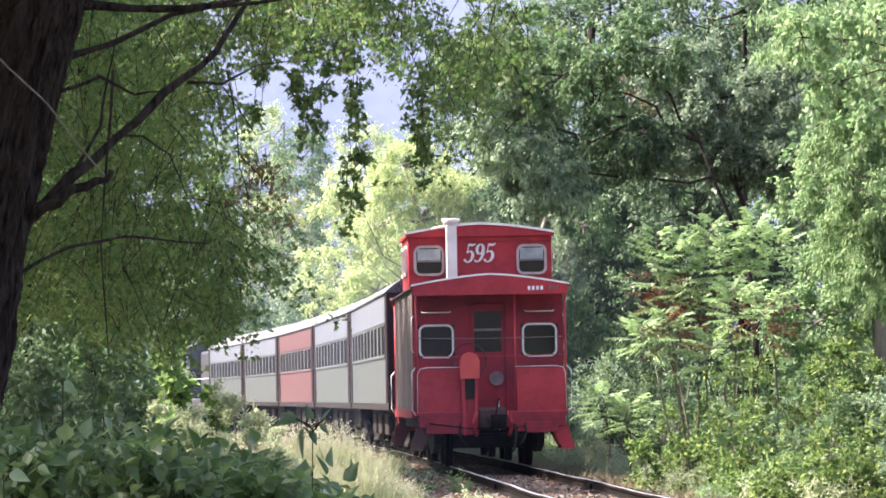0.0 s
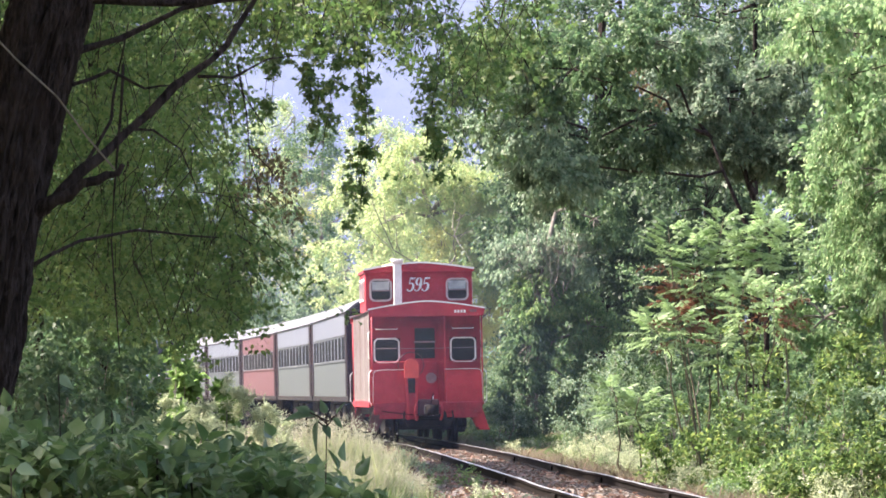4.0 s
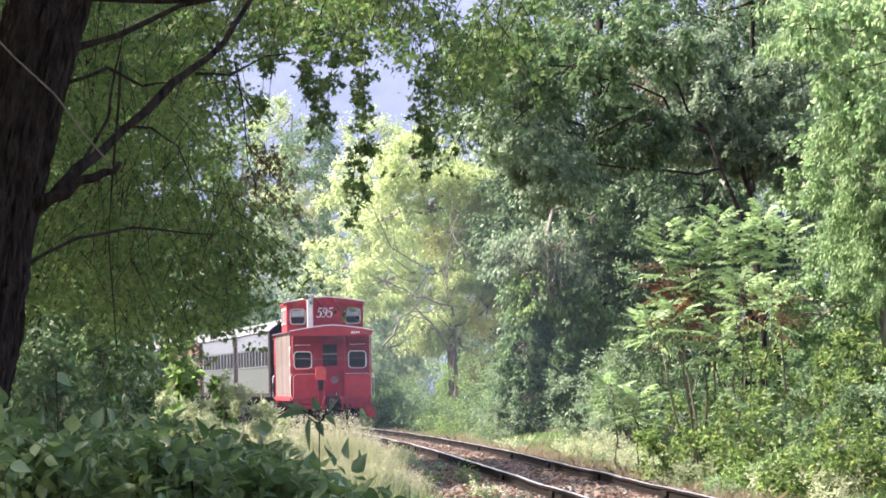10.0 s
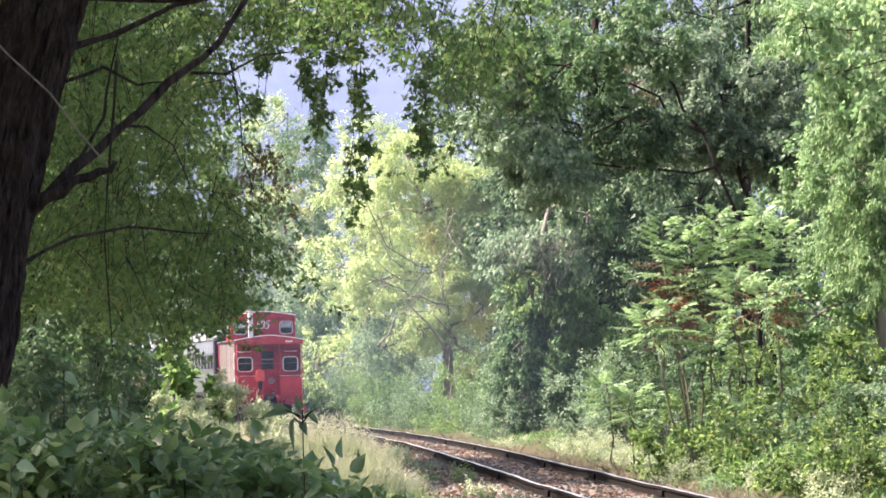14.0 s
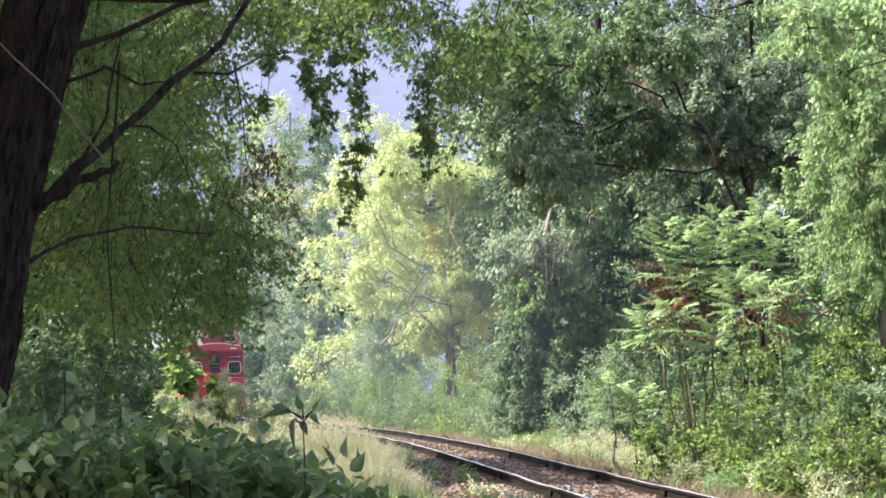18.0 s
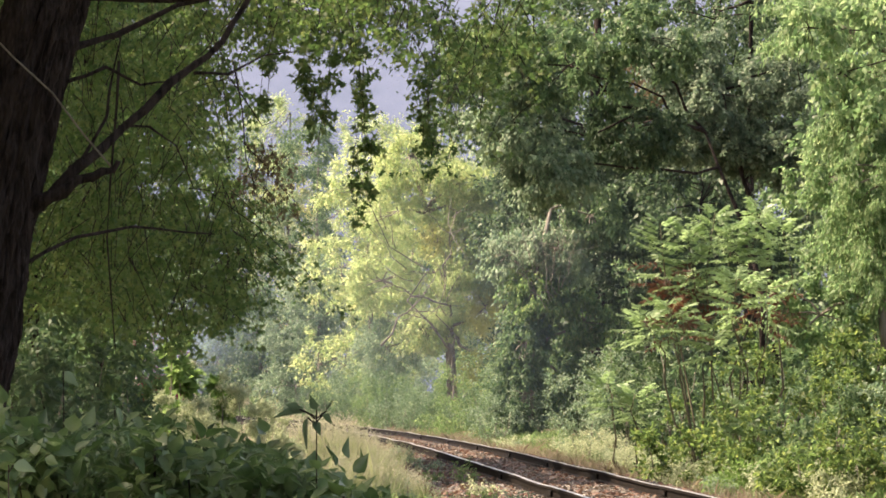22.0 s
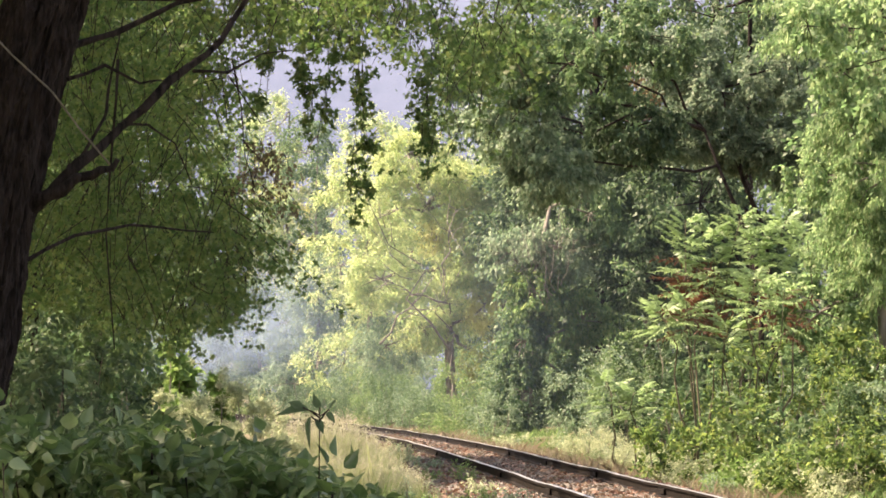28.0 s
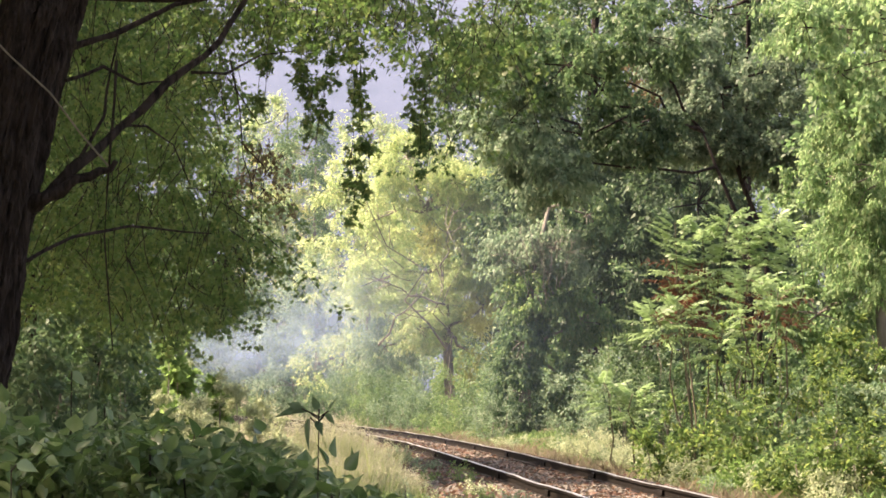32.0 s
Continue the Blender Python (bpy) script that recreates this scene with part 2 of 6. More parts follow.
def frame_ring(w, h, bar, depth, at, r=0.08, bm=None, plane="xz"):
    """A window frame with rounded corners; its opening is w by h."""
    bm = bm or bmesh.new()

    def outline(a, b, c):
        out = []
        for sx, sz, start in ((1, 1, 0), (-1, 1, 90), (-1, -1, 180), (1, -1, 270)):
            for k in range(5):
                g = radians(start + 22.5 * k)
                out.append((sx * (a / 2 - c) + c * math.cos(g), sz * (b / 2 - c) + c * math.sin(g)))
        return out
    inner, outer = outline(w, h, r), outline(w + 2 * bar, h + 2 * bar, r + bar)

    def put(p, d):
        return bm.verts.new((at[0] + p[0], at[1] + d, at[2] + p[1]) if plane == "xz" else (at[0] + d, at[1] + p[0], at[2] + p[1]))
    rows = [[put(p, d) for p in o] for o, d in ((inner, 0), (outer, 0), (outer, depth), (inner, depth))]
    k = len(inner)
    for a in range(4):
        for i in range(k):
            bm.faces.new((rows[a][i], rows[a][(i + 1) % k], rows[(a + 1) % 4][(i + 1) % k], rows[(a + 1) % 4][i]))
    bmesh.ops.recalc_face_normals(bm, faces=bm.faces)
    return bm


# ---- leaves ----
def unit(a):
    return a / np.maximum(np.linalg.norm(a, axis=1, keepdims=True), 1e-6)


def raw_mesh(name, co, sides):
    """A mesh of loose faces with the same number of corners each."""
    co = np.ascontiguousarray(co, dtype=np.float32).reshape(-1, 3)
    n = len(co)
    k = n // sides
    me = bpy.data.meshes.new(name)
    me.vertices.add(n)
    me.vertices.foreach_set("co", co.ravel())
    me.loops.add(n)
    me.loops.foreach_set("vertex_index", np.arange(n, dtype=np.int32))
    me.polygons.add(k)
    me.polygons.foreach_set("loop_start", np.arange(0, n, sides, dtype=np.int32))
    me.update(calc_edges=True)
    return me


def leaves(name, at, way, length, width, rng, up=0.6, fold=0.12, spread=0.35):
    """One folded, pointed leaf at each place, growing along way."""
    n = len(at)
    d = unit(way)
    nor = rng.normal(size=(n, 3)) * 0.7 + np.array((0, 0, up))
    nor = unit(nor - d * np.sum(nor * d, axis=1, keepdims=True))
    side = np.cross(d, nor)
    k = (1 + spread * rng.uniform(-1, 1, (n, 1)))
    ln, wd = length * k, width * k
    mid = at + d * ln * 0.42
    lift = nor * wd * fold * 2
    tip = at + d * ln - nor * ln * 0.12
    co = np.stack((at, mid - side * wd / 2 + lift, tip, mid + side * wd / 2 + lift), axis=1)
    return raw_mesh(name, co, 4)


def lobed_leaves(name, at, way, length, width, rng, up=0.6, spread=0.35):
    """Maple leaves: five pointed lobes round the end of the stalk."""
    n = len(at)
    d = unit(way)
    nor = rng.normal(size=(n, 3)) * 0.6 + np.array((0, 0, up))
    nor = unit(nor - d * np.sum(nor * d, axis=1, keepdims=True))
    side = np.cross(d, nor)
    k = (1 + spread * rng.uniform(-1, 1, (n, 1)))
    ln, wd = length * k, width * k
    rim = []
    for f, w in ((0, 0), (0.0, 0.30), (0.26, 0.15), (0.46, 0.52), (0.55, 0.16), (1.0, 0), (0.55, -0.16), (0.46, -0.52), (0.26, -0.15), (0.0, -0.30)):
        rim.append(at + d * ln * f + side * wd * w + nor * (wd * 0.22 * abs(w) - ln * 0.14 * f * f))
    return raw_mesh(name, np.stack(rim, axis=1), 10)


def broad_leaves(name, at, way, length, width, rng, up=0.6, fold=0.1, spread=0.35):
    """Rounder leaves of two halves that meet at a sunken rib."""
    n = len(at)
    d = unit(way)
    nor = rng.normal(size=(n, 3)) * 0.6 + np.array((0, 0, up))
    nor = unit(nor - d * np.sum(nor * d, axis=1, keepdims=True))
    side = np.cross(d, nor)
    k = (1 + spread * rng.uniform(-1, 1, (n, 1)))
    ln, wd = length * k, width * k * rng.uniform(0.8, 1.15, (n, 1))
    curl = rng.uniform(0.05, 0.3, (n, 1))
    lift = nor * wd * fold * 2
    tip = at + d * ln - nor * ln * curl
    edge = []
    for f, w in ((0.12, 0.32), (0.32, 0.50), (0.56, 0.38), (0.80, 0.15)):
        edge.append((at + d * ln * f - nor * ln * curl * f * f, side * wd * w, lift * w * 2))
    co = np.stack([at] + [c - e + h for c, e, h in edge] + [tip] + [c + e + h for c, e, h in edge[::-1]], axis=1)
    n0 = np.arange(n, dtype=np.int32)[:, None] * 10
    halves = np.concatenate((n0 + np.array((0, 1, 2, 3, 4, 5)), n0 + np.array((0, 5, 6, 7, 8, 9))), axis=1).reshape(-1)
    me = bpy.data.meshes.new(name)
    co = np.ascontiguousarray(co, dtype=np.float32).reshape(-1, 3)
    me.vertices.add(len(co))
    me.vertices.foreach_set("co", co.ravel())
    me.loops.add(len(halves))
    me.loops.foreach_set("vertex_index", halves.astype(np.int32))
    me.polygons.add(len(halves) // 6)
    me.polygons.foreach_set("loop_start", np.arange(0, len(halves), 6, dtype=np.int32))
    me.update(calc_edges=True)
    return me


def cloud(blobs, count, rng, clumps=40, size=0.35, hollow=0.55, sprays=True):
    """Places of leaves: clumps scattered in blobs (x, y, z, rx, ry, rz), mostly near their outside, with gaps between them; in sprays the leaves line a few twigs."""
    vol = np.array([b[3] * b[4] * b[5] for b in blobs]) ** (2 / 3)
    pick = rng.choice(len(blobs), clumps, p=vol / vol.sum())
    b = np.array(blobs)[pick]
    v = unit(rng.normal(size=(clumps, 3)))
    rad = (hollow + (1 - hollow) * rng.random((clumps, 1)))
    centre = b[:, :3] + v * b[:, 3:] * rad
    cs = size * rng.uniform(0.5, 1.5, (clumps, 1))
    which = rng.choice(clumps, count, p=(cs[:, 0] ** 2) / (cs[:, 0] ** 2).sum())
    if not sprays:
        off = rng.normal(size=(count, 3)) * cs[which] * np.array((0.62, 0.62, 0.42))
        return centre[which] + off, off, centre
    twig = unit(v[:, None] * 0.75 + rng.normal(size=(clumps, 7, 3)) * np.array((0.75, 0.75, 0.4)) + np.array((0, 0, -0.2))).reshape(-1, 3)
    twig = twig[which * 7 + rng.integers(0, 7, count)]
    k = rng.random((count, 1)) ** 0.7
    off = twig * cs[which] * 1.5 * k + rng.normal(size=(count, 3)) * cs[which] * 0.17 + np.array((0, 0, -0.25)) * cs[which] * k * k
    return centre[which] + off, off, centre


def limb_path(a, b, rng, sag=0.0, steps=5):
    a, b = np.array(a, float), np.array(b, float)
    ln = np.linalg.norm(b - a)
    out = []
    for i in range(steps + 1):
        k = i / steps
        p = a + (b - a) * k + rng.normal(size=3) * ln * 0.035 * (0 < i < steps)
        p[2] += sag * 4 * k * (1 - k)
        out.append(tuple(p))
    return out


def tree(name, label, base, trunk, r0, boughs, material, bark, seed, leaf=0.1, wide=0.55, per=9000, clumps=60, size=0.4, droop=0.25,
         limb_r=0.06, up=0.6, hollow=0.5, category="tree", group="", shoots=7, limbs=True):
    """trunk: points in the tree's space; boughs: blobs of foliage, each with its limb and its crown part."""
    rng = np.random.default_rng(seed)
    ob = thing(name, pose(*base), label, category, group)
    k = len(trunk)
    part("trunk", tube(trunk, [r0 * (1 - 0.75 * i / (k - 1)) for i in range(k)], 10, wobble=0.1, rnd=random.Random(seed)), bark, ob)
    for b in boughs:
        blob, mat, n = b[:6], (b[6] if len(b) > 6 else material), int(per * (b[7] if len(b) > 7 else 1))
        at, off, centre = cloud([blob], n, rng, clumps, size, hollow)
        way = off + rng.normal(size=off.shape) * 0.25 + np.array((0, 0, -droop))
        if not limbs:
            part("crown", leaves("crown", at, way, leaf, leaf * wide, rng, up), mat, ob)
            continue
        start = min(trunk[k // 3:], key=lambda p: abs(p[2] - (blob[2] - 0.5 * blob[5])) + 0.3 * math.dist(p[:2], blob[:2]))
        bm = tube(limb_path(start, blob[:3], rng, 0.1), [limb_r * (1 - 0.12 * i) for i in range(6)], 6)
        for c in centre[:shoots]:
            tube(limb_path(blob[:3], c, rng, 0.05, 3), [limb_r * 0.4, limb_r * 0.3, limb_r * 0.2, limb_r * 0.1], 4, bm)
        part("limb", bm, bark, ob)
        part("crown", leaves("crown", at, way, leaf, leaf * wide, rng, up), mat, ob)
    return ob


def bush(name, label, blobs, material, seed, count=6000, leaf=0.08, wide=0.5, clumps=40, size=0.25, stems=6, category="bush", group="", droop=0.1, up=0.6, broad=False):
    """A shrub: stems from the ground and a loose crown; blobs in metres from its base."""
    rng = np.random.default_rng(seed)
    b0 = blobs[0]
    g = ground_z(b0[0], b0[1])
    ob = thing(name, pose(b0[0], b0[1], g), label, category, group)
    loc = [(b[0] - b0[0], b[1] - b0[1], b[2] - g, *b[3:6]) for b in blobs]
    at, off, centre = cloud(loc, count, rng, clumps, size, 0.35, not broad)
    keep = (at[:, 2] > -0.02) & ((np.linalg.norm(off, axis=1) < 1.5 * size) | (not broad))
    at, off = at[keep], off[keep]
    way = off + rng.normal(size=off.shape) * 0.2 + np.array((0, 0, 0.1 - droop))
    bm = bmesh.new()
    for c in centre[:stems]:
        tube(limb_path((c[0] * 0.4, c[1] * 0.4, -0.05), c, rng, 0.05, 4), [0.018, 0.015, 0.012, 0.009, 0.005], 5, bm)
    tagged(part("branchwork", bm, BARK if broad else BARK_GREY, ob), kind="stuff")
    part("foliage", (broad_leaves if broad else leaves)("foliage", at, way, leaf, leaf * wide, rng, up), material, ob)
    return ob


# ---- the line of the track and the lie of the land ----
def track_x(y):
    return 0.9 - 0.046 * (y - 85) - (0.000375 * (y - 85) ** 2 if y > 85 else 0)


def track_slope(y):
    return -0.046 - (0.00075 * (y - 85) if y > 85 else 0)


def ground_z(x, y):
    d = x - track_x(min(max(y, 0), 420))
    bed = max(0.0, 1 - max(0, abs(d) - 1.5) / 1.2)
    side = 0.45 * min(1, max(0, d - 2.2) / 3.0) if d > 0 else -0.10 * min(1, max(0, -d - 2) / 4)
    return -0.45 + 0.25 * bed + side + 0.05 * (1 - 0.7 * bed) * noise.noise(Vector((x * 0.5, y * 0.5, 0)))


def make_ground():
    xs = sorted({round(-60 + 2.0 * i, 2) for i in range(61)} | {round(-6 + 0.4 * i, 2) for i in range(36)} | {-2500.0, -800.0, -250.0, -110.0, 110.0, 250.0, 800.0, 2500.0})
    ys = sorted({round(-40 + 4.0 * i, 2) for i in range(110)} | {round(40 + 1.0 * i, 2) for i in range(80)} | {-2500.0, -600.0, -150.0, 500.0, 700.0, 1200.0, 3000.0})
    co = np.array([(x, y, ground_z(x, y) if -60 <= x <= 60 and -40 <= y <= 400 else -0.6) for y in ys for x in xs])
    w = len(xs)
    faces = [(j * w + i, j * w + i + 1, (j + 1) * w + i + 1, (j + 1) * w + i) for j in range(len(ys) - 1) for i in range(w - 1)]
    me = bpy.data.meshes.new("ground")
    me.from_pydata(co.tolist(), [], faces)
    me.polygons.foreach_set("use_smooth", [True] * len(faces))
    me.materials.append(SOIL)
    tagged(new("ground", me), "dark soil and leaf litter beside the railway", "ground", kind="structure")


make_ground()


def make_hill():
    """The wooded ridge far behind the trees."""
    bm = bmesh.new()
    rows = []
    for j in range(9):
        row = []
        for i in range(61):
            x, y = -900 + 30 * i, 1500 + 60 * j
            h = (195 - 0.02 * (x + 80) + 8 * noise.noise(Vector((x * 0.006, 3, 0)))) * math.sin(min(1, j / 6) * math.pi / 2)
            row.append(bm.verts.new((x, y, h - 1 + 3 * noise.noise(Vector((x * 0.05, y * 0.05, 0))))))
        rows.append(row)
    for a, b in zip(rows, rows[1:]):
        for i in range(60):
            bm.faces.new((a[i], a[i + 1], b[i + 1], b[i])).smooth = True
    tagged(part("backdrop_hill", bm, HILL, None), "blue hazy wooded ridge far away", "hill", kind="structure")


make_hill()


# ---- railway track ----
def rail_line(side, y0, y1, step):
    rnd = random.Random(5 + int(side > 0))
    out = []
    y = y0
    while y <= y1:
        s = track_slope(y)
        k = 1 / math.hypot(1, s)
        dip = 0.014 * noise.noise(Vector((y * 0.16, side * 3, 1))) + 0.009 * noise.noise(Vector((y * 0.42, side * 7, 2)))
        wob = 0.022 * noise.noise(Vector((y * 0.13, side * 5, 4)))
        out.append((Vector((track_x(y) + side * 0.755 * k + wob, y - side * 0.755 * s * k, dip - 0.01)), s))
        y += step
    return out


def make_track():
    ob = thing("railway_track", pose(0, 0, 0), "worn steel rails on old wooden ties in weedy ballast", "railway track")
    foot, web, head = 0.068, 0.009, 0.035
    profile = ((-foot, -0.16), (foot, -0.16), (foot, -0.148), (web, -0.13), (web, -0.042), (head, -0.032), (head, -0.004), (head - 0.01, 0.0),
               (-head + 0.01, 0.0), (-head, -0.004), (-head, -0.032), (-web, -0.042), (-web, -0.13), (-foot, -0.148))
    for side in (-1, 1):
        line = rail_line(side, 30, 420, 1.0)
        for name, sub, mat in (("rail", profile, STEEL_RUST), ("rail_head", ((-0.03, 0.001), (0.03, 0.001), (0.03, 0.003), (-0.03, 0.003)), STEEL_HEAD)):
            bm = bmesh.new()
            rows = [[bm.verts.new((p.x + a, p.y - a * s, p.z + b)) for a, b in sub] for p, s in line]
            for r, q in zip(rows, rows[1:]):
                for i in range(len(sub)):
                    bm.faces.new((r[i], r[(i + 1) % len(sub)], q[(i + 1) % len(sub)], q[i]))
            bmesh.ops.recalc_face_normals(bm, faces=bm.faces)
            part(name, bm, mat, ob)
        for y in range(34, 150, 11):
            p, s = rail_line(side, y, y, 1)[0]
            b = part("joint_bar", box((0.03, 0.7, 0.075), (0, 0, 0), 0.006), STEEL_RUST, ob)
            b.matrix_basis = pose(p.x - 0.03, p.y, p.z - 0.085, 0, 0, math.degrees(-math.atan(s)))
    rnd = random.Random(3)
    tie = bpy.data.meshes.new("tie")
    bm = box((2.55, 0.22, 0.17), (0, 0, 0), 0.02)
    bm.to_mesh(tie)
    bm.free()
    tie.materials.append(TIE_WOOD)
    y = 44.0
    while y < 200:
        t = part("tie", tie, TIE_WOOD, ob)
        t.matrix_basis = pose(track_x(y) + rnd.uniform(-0.08, 0.08), y, -0.275 + rnd.uniform(-0.015, 0.02), 0, rnd.uniform(-1, 1), math.degrees(math.atan(track_slope(y))) + rnd.uniform(-2, 2))
        y += 0.55 if y < 110 else 1.1


make_track()


def scatter_stones(name, label, n, y0, y1, half, size, material, seed, lift=0.0, flat=0.6):
    """Loose angular stones along the track."""
    rng = np.random.default_rng(seed)
    ys = y0 + (y1 - y0) * rng.random(n) ** 1.5
    xs = np.array([track_x(y) for y in ys]) + rng.uniform(-half, half, n)
    zs = np.array([ground_z(x, y) for x, y in zip(xs, ys)]) + lift
    s = size * rng.uniform(0.5, 1.4, (n, 1))
    v = rng.normal(size=(n, 4, 3))
    v = v / np.linalg.norm(v, axis=2, keepdims=True) * s[:, None] * np.array((1, 1, flat))
    c = np.stack((xs, ys, zs), 1)[:, None] + v
    tri = c[:, [0, 1, 2, 0, 3, 1, 1, 3, 2, 2, 3, 0]].reshape(-1, 3)
    ob = part(name, raw_mesh(name, tri, 3), material, None)
    return tagged(ob, label, "gravel", kind="stuff")


scatter_stones("ballast_stones", "grey and tan crushed stone between the rails", 34000, 42, 170, 1.9, 0.05, BALLAST, 1, 0.02)


def scatter_blades(name, label, category, spots, material, seed, height, width=0.012, lean=0.35):
    """Grass blades: thin bent triangles and their tips; spots: rows of x, y, spread x, spread y, number."""
    rng = np.random.default_rng(seed)
    at = np.concatenate([np.stack((rng.normal(x, sx, int(n)), rng.normal(y, sy, int(n))), 1) for x, y, sx, sy, n in spots])
    d = np.array([abs(x - track_x(y)) for x, y in at])
    at = at[d > 1.05]
    z = np.array([ground_z(x, y) for x, y in at])
    n = len(at)
    base = np.column_stack((at, z - 0.02))
    h = height * rng.uniform(0.4, 1.25, (n, 1))
    bend = np.column_stack((rng.normal(0, lean, (n, 2)), np.ones(n)))
    side = unit(np.column_stack((rng.normal(size=(n, 2)), np.zeros(n)))) * width
    mid = base + bend * h * np.array((0.3, 0.3, 0.6))
    tip = base + bend * h
    co = np.stack((base - side, base + side, mid + side * 0.8, tip, mid - side * 0.8), axis=1)
    return tagged(part(name, raw_mesh(name, co, 5), material, None), label, category, kind="stuff")


def verge(seed, n, y0, y1, d0, d1, each):
    rnd = random.Random(seed)
    out = []
    for _ in range(n):
        y = rnd.uniform(y0, y1)
        out.append((track_x(y) + rnd.uniform(d0, d1), y, 0.25, 0.5, each))
    return out


scatter_blades("verge_grass", "short dry grass along the rails", "grass", verge(1, 90, 46, 150, 1.6, 3.6, 240), GRASS_DRY, 11, 0.25, 0.004, 0.45)
scatter_blades("verge_weeds", "green weeds beside the rails", "weeds", verge(2, 130, 48, 150, 2.4, 4.6, 200), LEAF_MID, 12, 0.24, 0.006, 0.5)
scatter_blades("pale_grass", "pale yellow tall grass beside the rails", "grass", [(-1.55, 60, 0.16, 1.0, 900), (-1.2, 61, 0.16, 1.0, 800), (-0.9, 61.5, 0.14, 1.0, 400)], GRASS_PALE, 14, 0.95, 0.003, 0.35)
scatter_blades("low_pale_grass", "pale grass on the ballast shoulder", "grass", [(-1.5, 70, 0.3, 2.0, 1500), (-1.8, 78, 0.4, 4.0, 3000)], GRASS_PALE, 15, 0.35, 0.004, 0.45)


# ---- rolling stock ----
WHEELSETS = []


def wheel_truck(parent, y, wheelbase, material=BLACK):
    tr = part("truck_frame", box((1.9, wheelbase + 0.7, 0.22), (0, y, 0.5), 0.04), material, parent)
    for sx in (-1, 1):
        part("side_frame", prism(((y - wheelbase / 2 - 0.45, 0.42), (y - 0.4, 0.25), (y + 0.4, 0.25), (y + wheelbase / 2 + 0.45, 0.42), (y + wheelbase / 2 + 0.4, 0.62),
                                  (y + 0.3, 0.75), (y - 0.3, 0.75), (y - wheelbase / 2 - 0.4, 0.62)), 0.12, "x", (sx * 1.0 - 0.06, 0, 0)), material, tr)
    for dy in (-wheelbase / 2, wheelbase / 2):
        ws = part("wheelset", tube(((-0.9, 0, 0), (0.9, 0, 0)), 0.08, 10), material, parent)
        ws.location = (0, y + dy, 0.42)
        WHEELSETS.append(ws)
        for sx in (-1, 1):
            part("wheel", disc(0.42, 0.13, (sx * 0.77, 0, 0), "x", 24), STEEL_RUST, ws)


def arch(width, eave, peak, steps=10, power=2.0):
    return [(-width / 2 + width * i / steps, eave + (peak - eave) * (1 - abs(2 * i / steps - 1) ** power)) for i in range(steps + 1)]


def make_coach(label, paint, seed):
    ob = thing("passenger_coach", pose(0, 0, 0), label, "train car", "coaches of the train")
    L, W = 20.5, 3.14
    part("body", box((W, L, 2.44), (0, L / 2, 2.42), 0.03), paint, ob)
    part("roof", prism(arch(W + 0.06, 3.65, 4.22, 20, 2.5) + [(W / 2 + 0.03, 3.62), (-W / 2 - 0.03, 3.62)], L + 0.1, "y", (0, -0.05, 0)), ROOF_SILVER, ob)
    for sx in (-1, 1):
        for z, h in ((2.97, 0.025), (2.24, 0.035)):
            part("belt_rail", box((0.03, L - 2.6, h), (sx * (W / 2 + 0.01), L / 2, z)), paint, ob)
        part("letterboard", box((0.012, L - 0.3, 0.60), (sx * (W / 2 + 0.006), L / 2, 3.30)), COACH_LETTER if paint is COACH_GREY else paint, ob)
        part("side_sill", box((0.05, L, 0.14), (sx * (W / 2 - 0.02), L / 2, 1.14)), BLACK, ob)
        # dark strip that stands in for the shadow under the eave
        part("eave_shadow_strip", box((0.03, L - 0.2, 0.03), (sx * (W / 2 + 0.025), L / 2, 3.61)), DARK_SASH, ob)
        for y in (0.45, L - 0.45):
            part("vestibule_door", box((0.04, 0.80, 2.36), (sx * (W / 2 + 0.005), y, 2.40), 0.01), VESTIBULE, ob)
        for i in range(10):
            y = 2.0 + i * (L - 4.0) / 9
            w = part("window", frame_ring(1.26, 0.62, 0.035, 0.008, (sx * (W / 2 + 0.006) - (0.008 if sx < 0 else 0), y, 2.61), 0.07, plane="yz"), WINDOW_RIM, ob)
            part("pane", box((0.02, 1.28, 0.64), (sx * (W / 2 + 0.004), y, 2.61)), COACH_PANE, w)
            part("sash_bar", box((0.026, 1.24, 0.03), (sx * (W / 2 + 0.004), y, 2.66)), DARK_SASH, w)
            part("window_post", box((0.012, 0.28 if i % 2 else 0.18, 0.74), (sx * (W / 2 + 0.006), y + (L - 4.0) / 18, 2.60), 0.004), COACH_LETTER if paint is COACH_GREY else ROOF_SILVER, ob)
    for y, s in ((0, -1), (L, 1)):
        part("end_wall", prism(arch(W + 0.01, 3.62, 4.18, 16, 2.5) + [(W / 2, 1.2), (-W / 2, 1.2)], 0.05, "y", (0, y - 0.05 if s < 0 else y, 0)), VESTIBULE, ob)
        part("diaphragm", box((1.0, 0.32, 2.3), (0, y + s * 0.18, 2.36), 0.04), VESTIBULE, ob)
    part("underframe", box((2.3, L - 6, 0.70), (0, L / 2, 0.88), 0.05), BLACK, ob)
    for y in (7.0, 10.4, 13.2):
        part("battery_box", box((2.6, 1.6, 0.5), (0, y, 0.72), 0.04), BLACK, ob)
    for y in (3.0, L - 3.0):
        wheel_truck(ob, y, 2.4)
    return ob


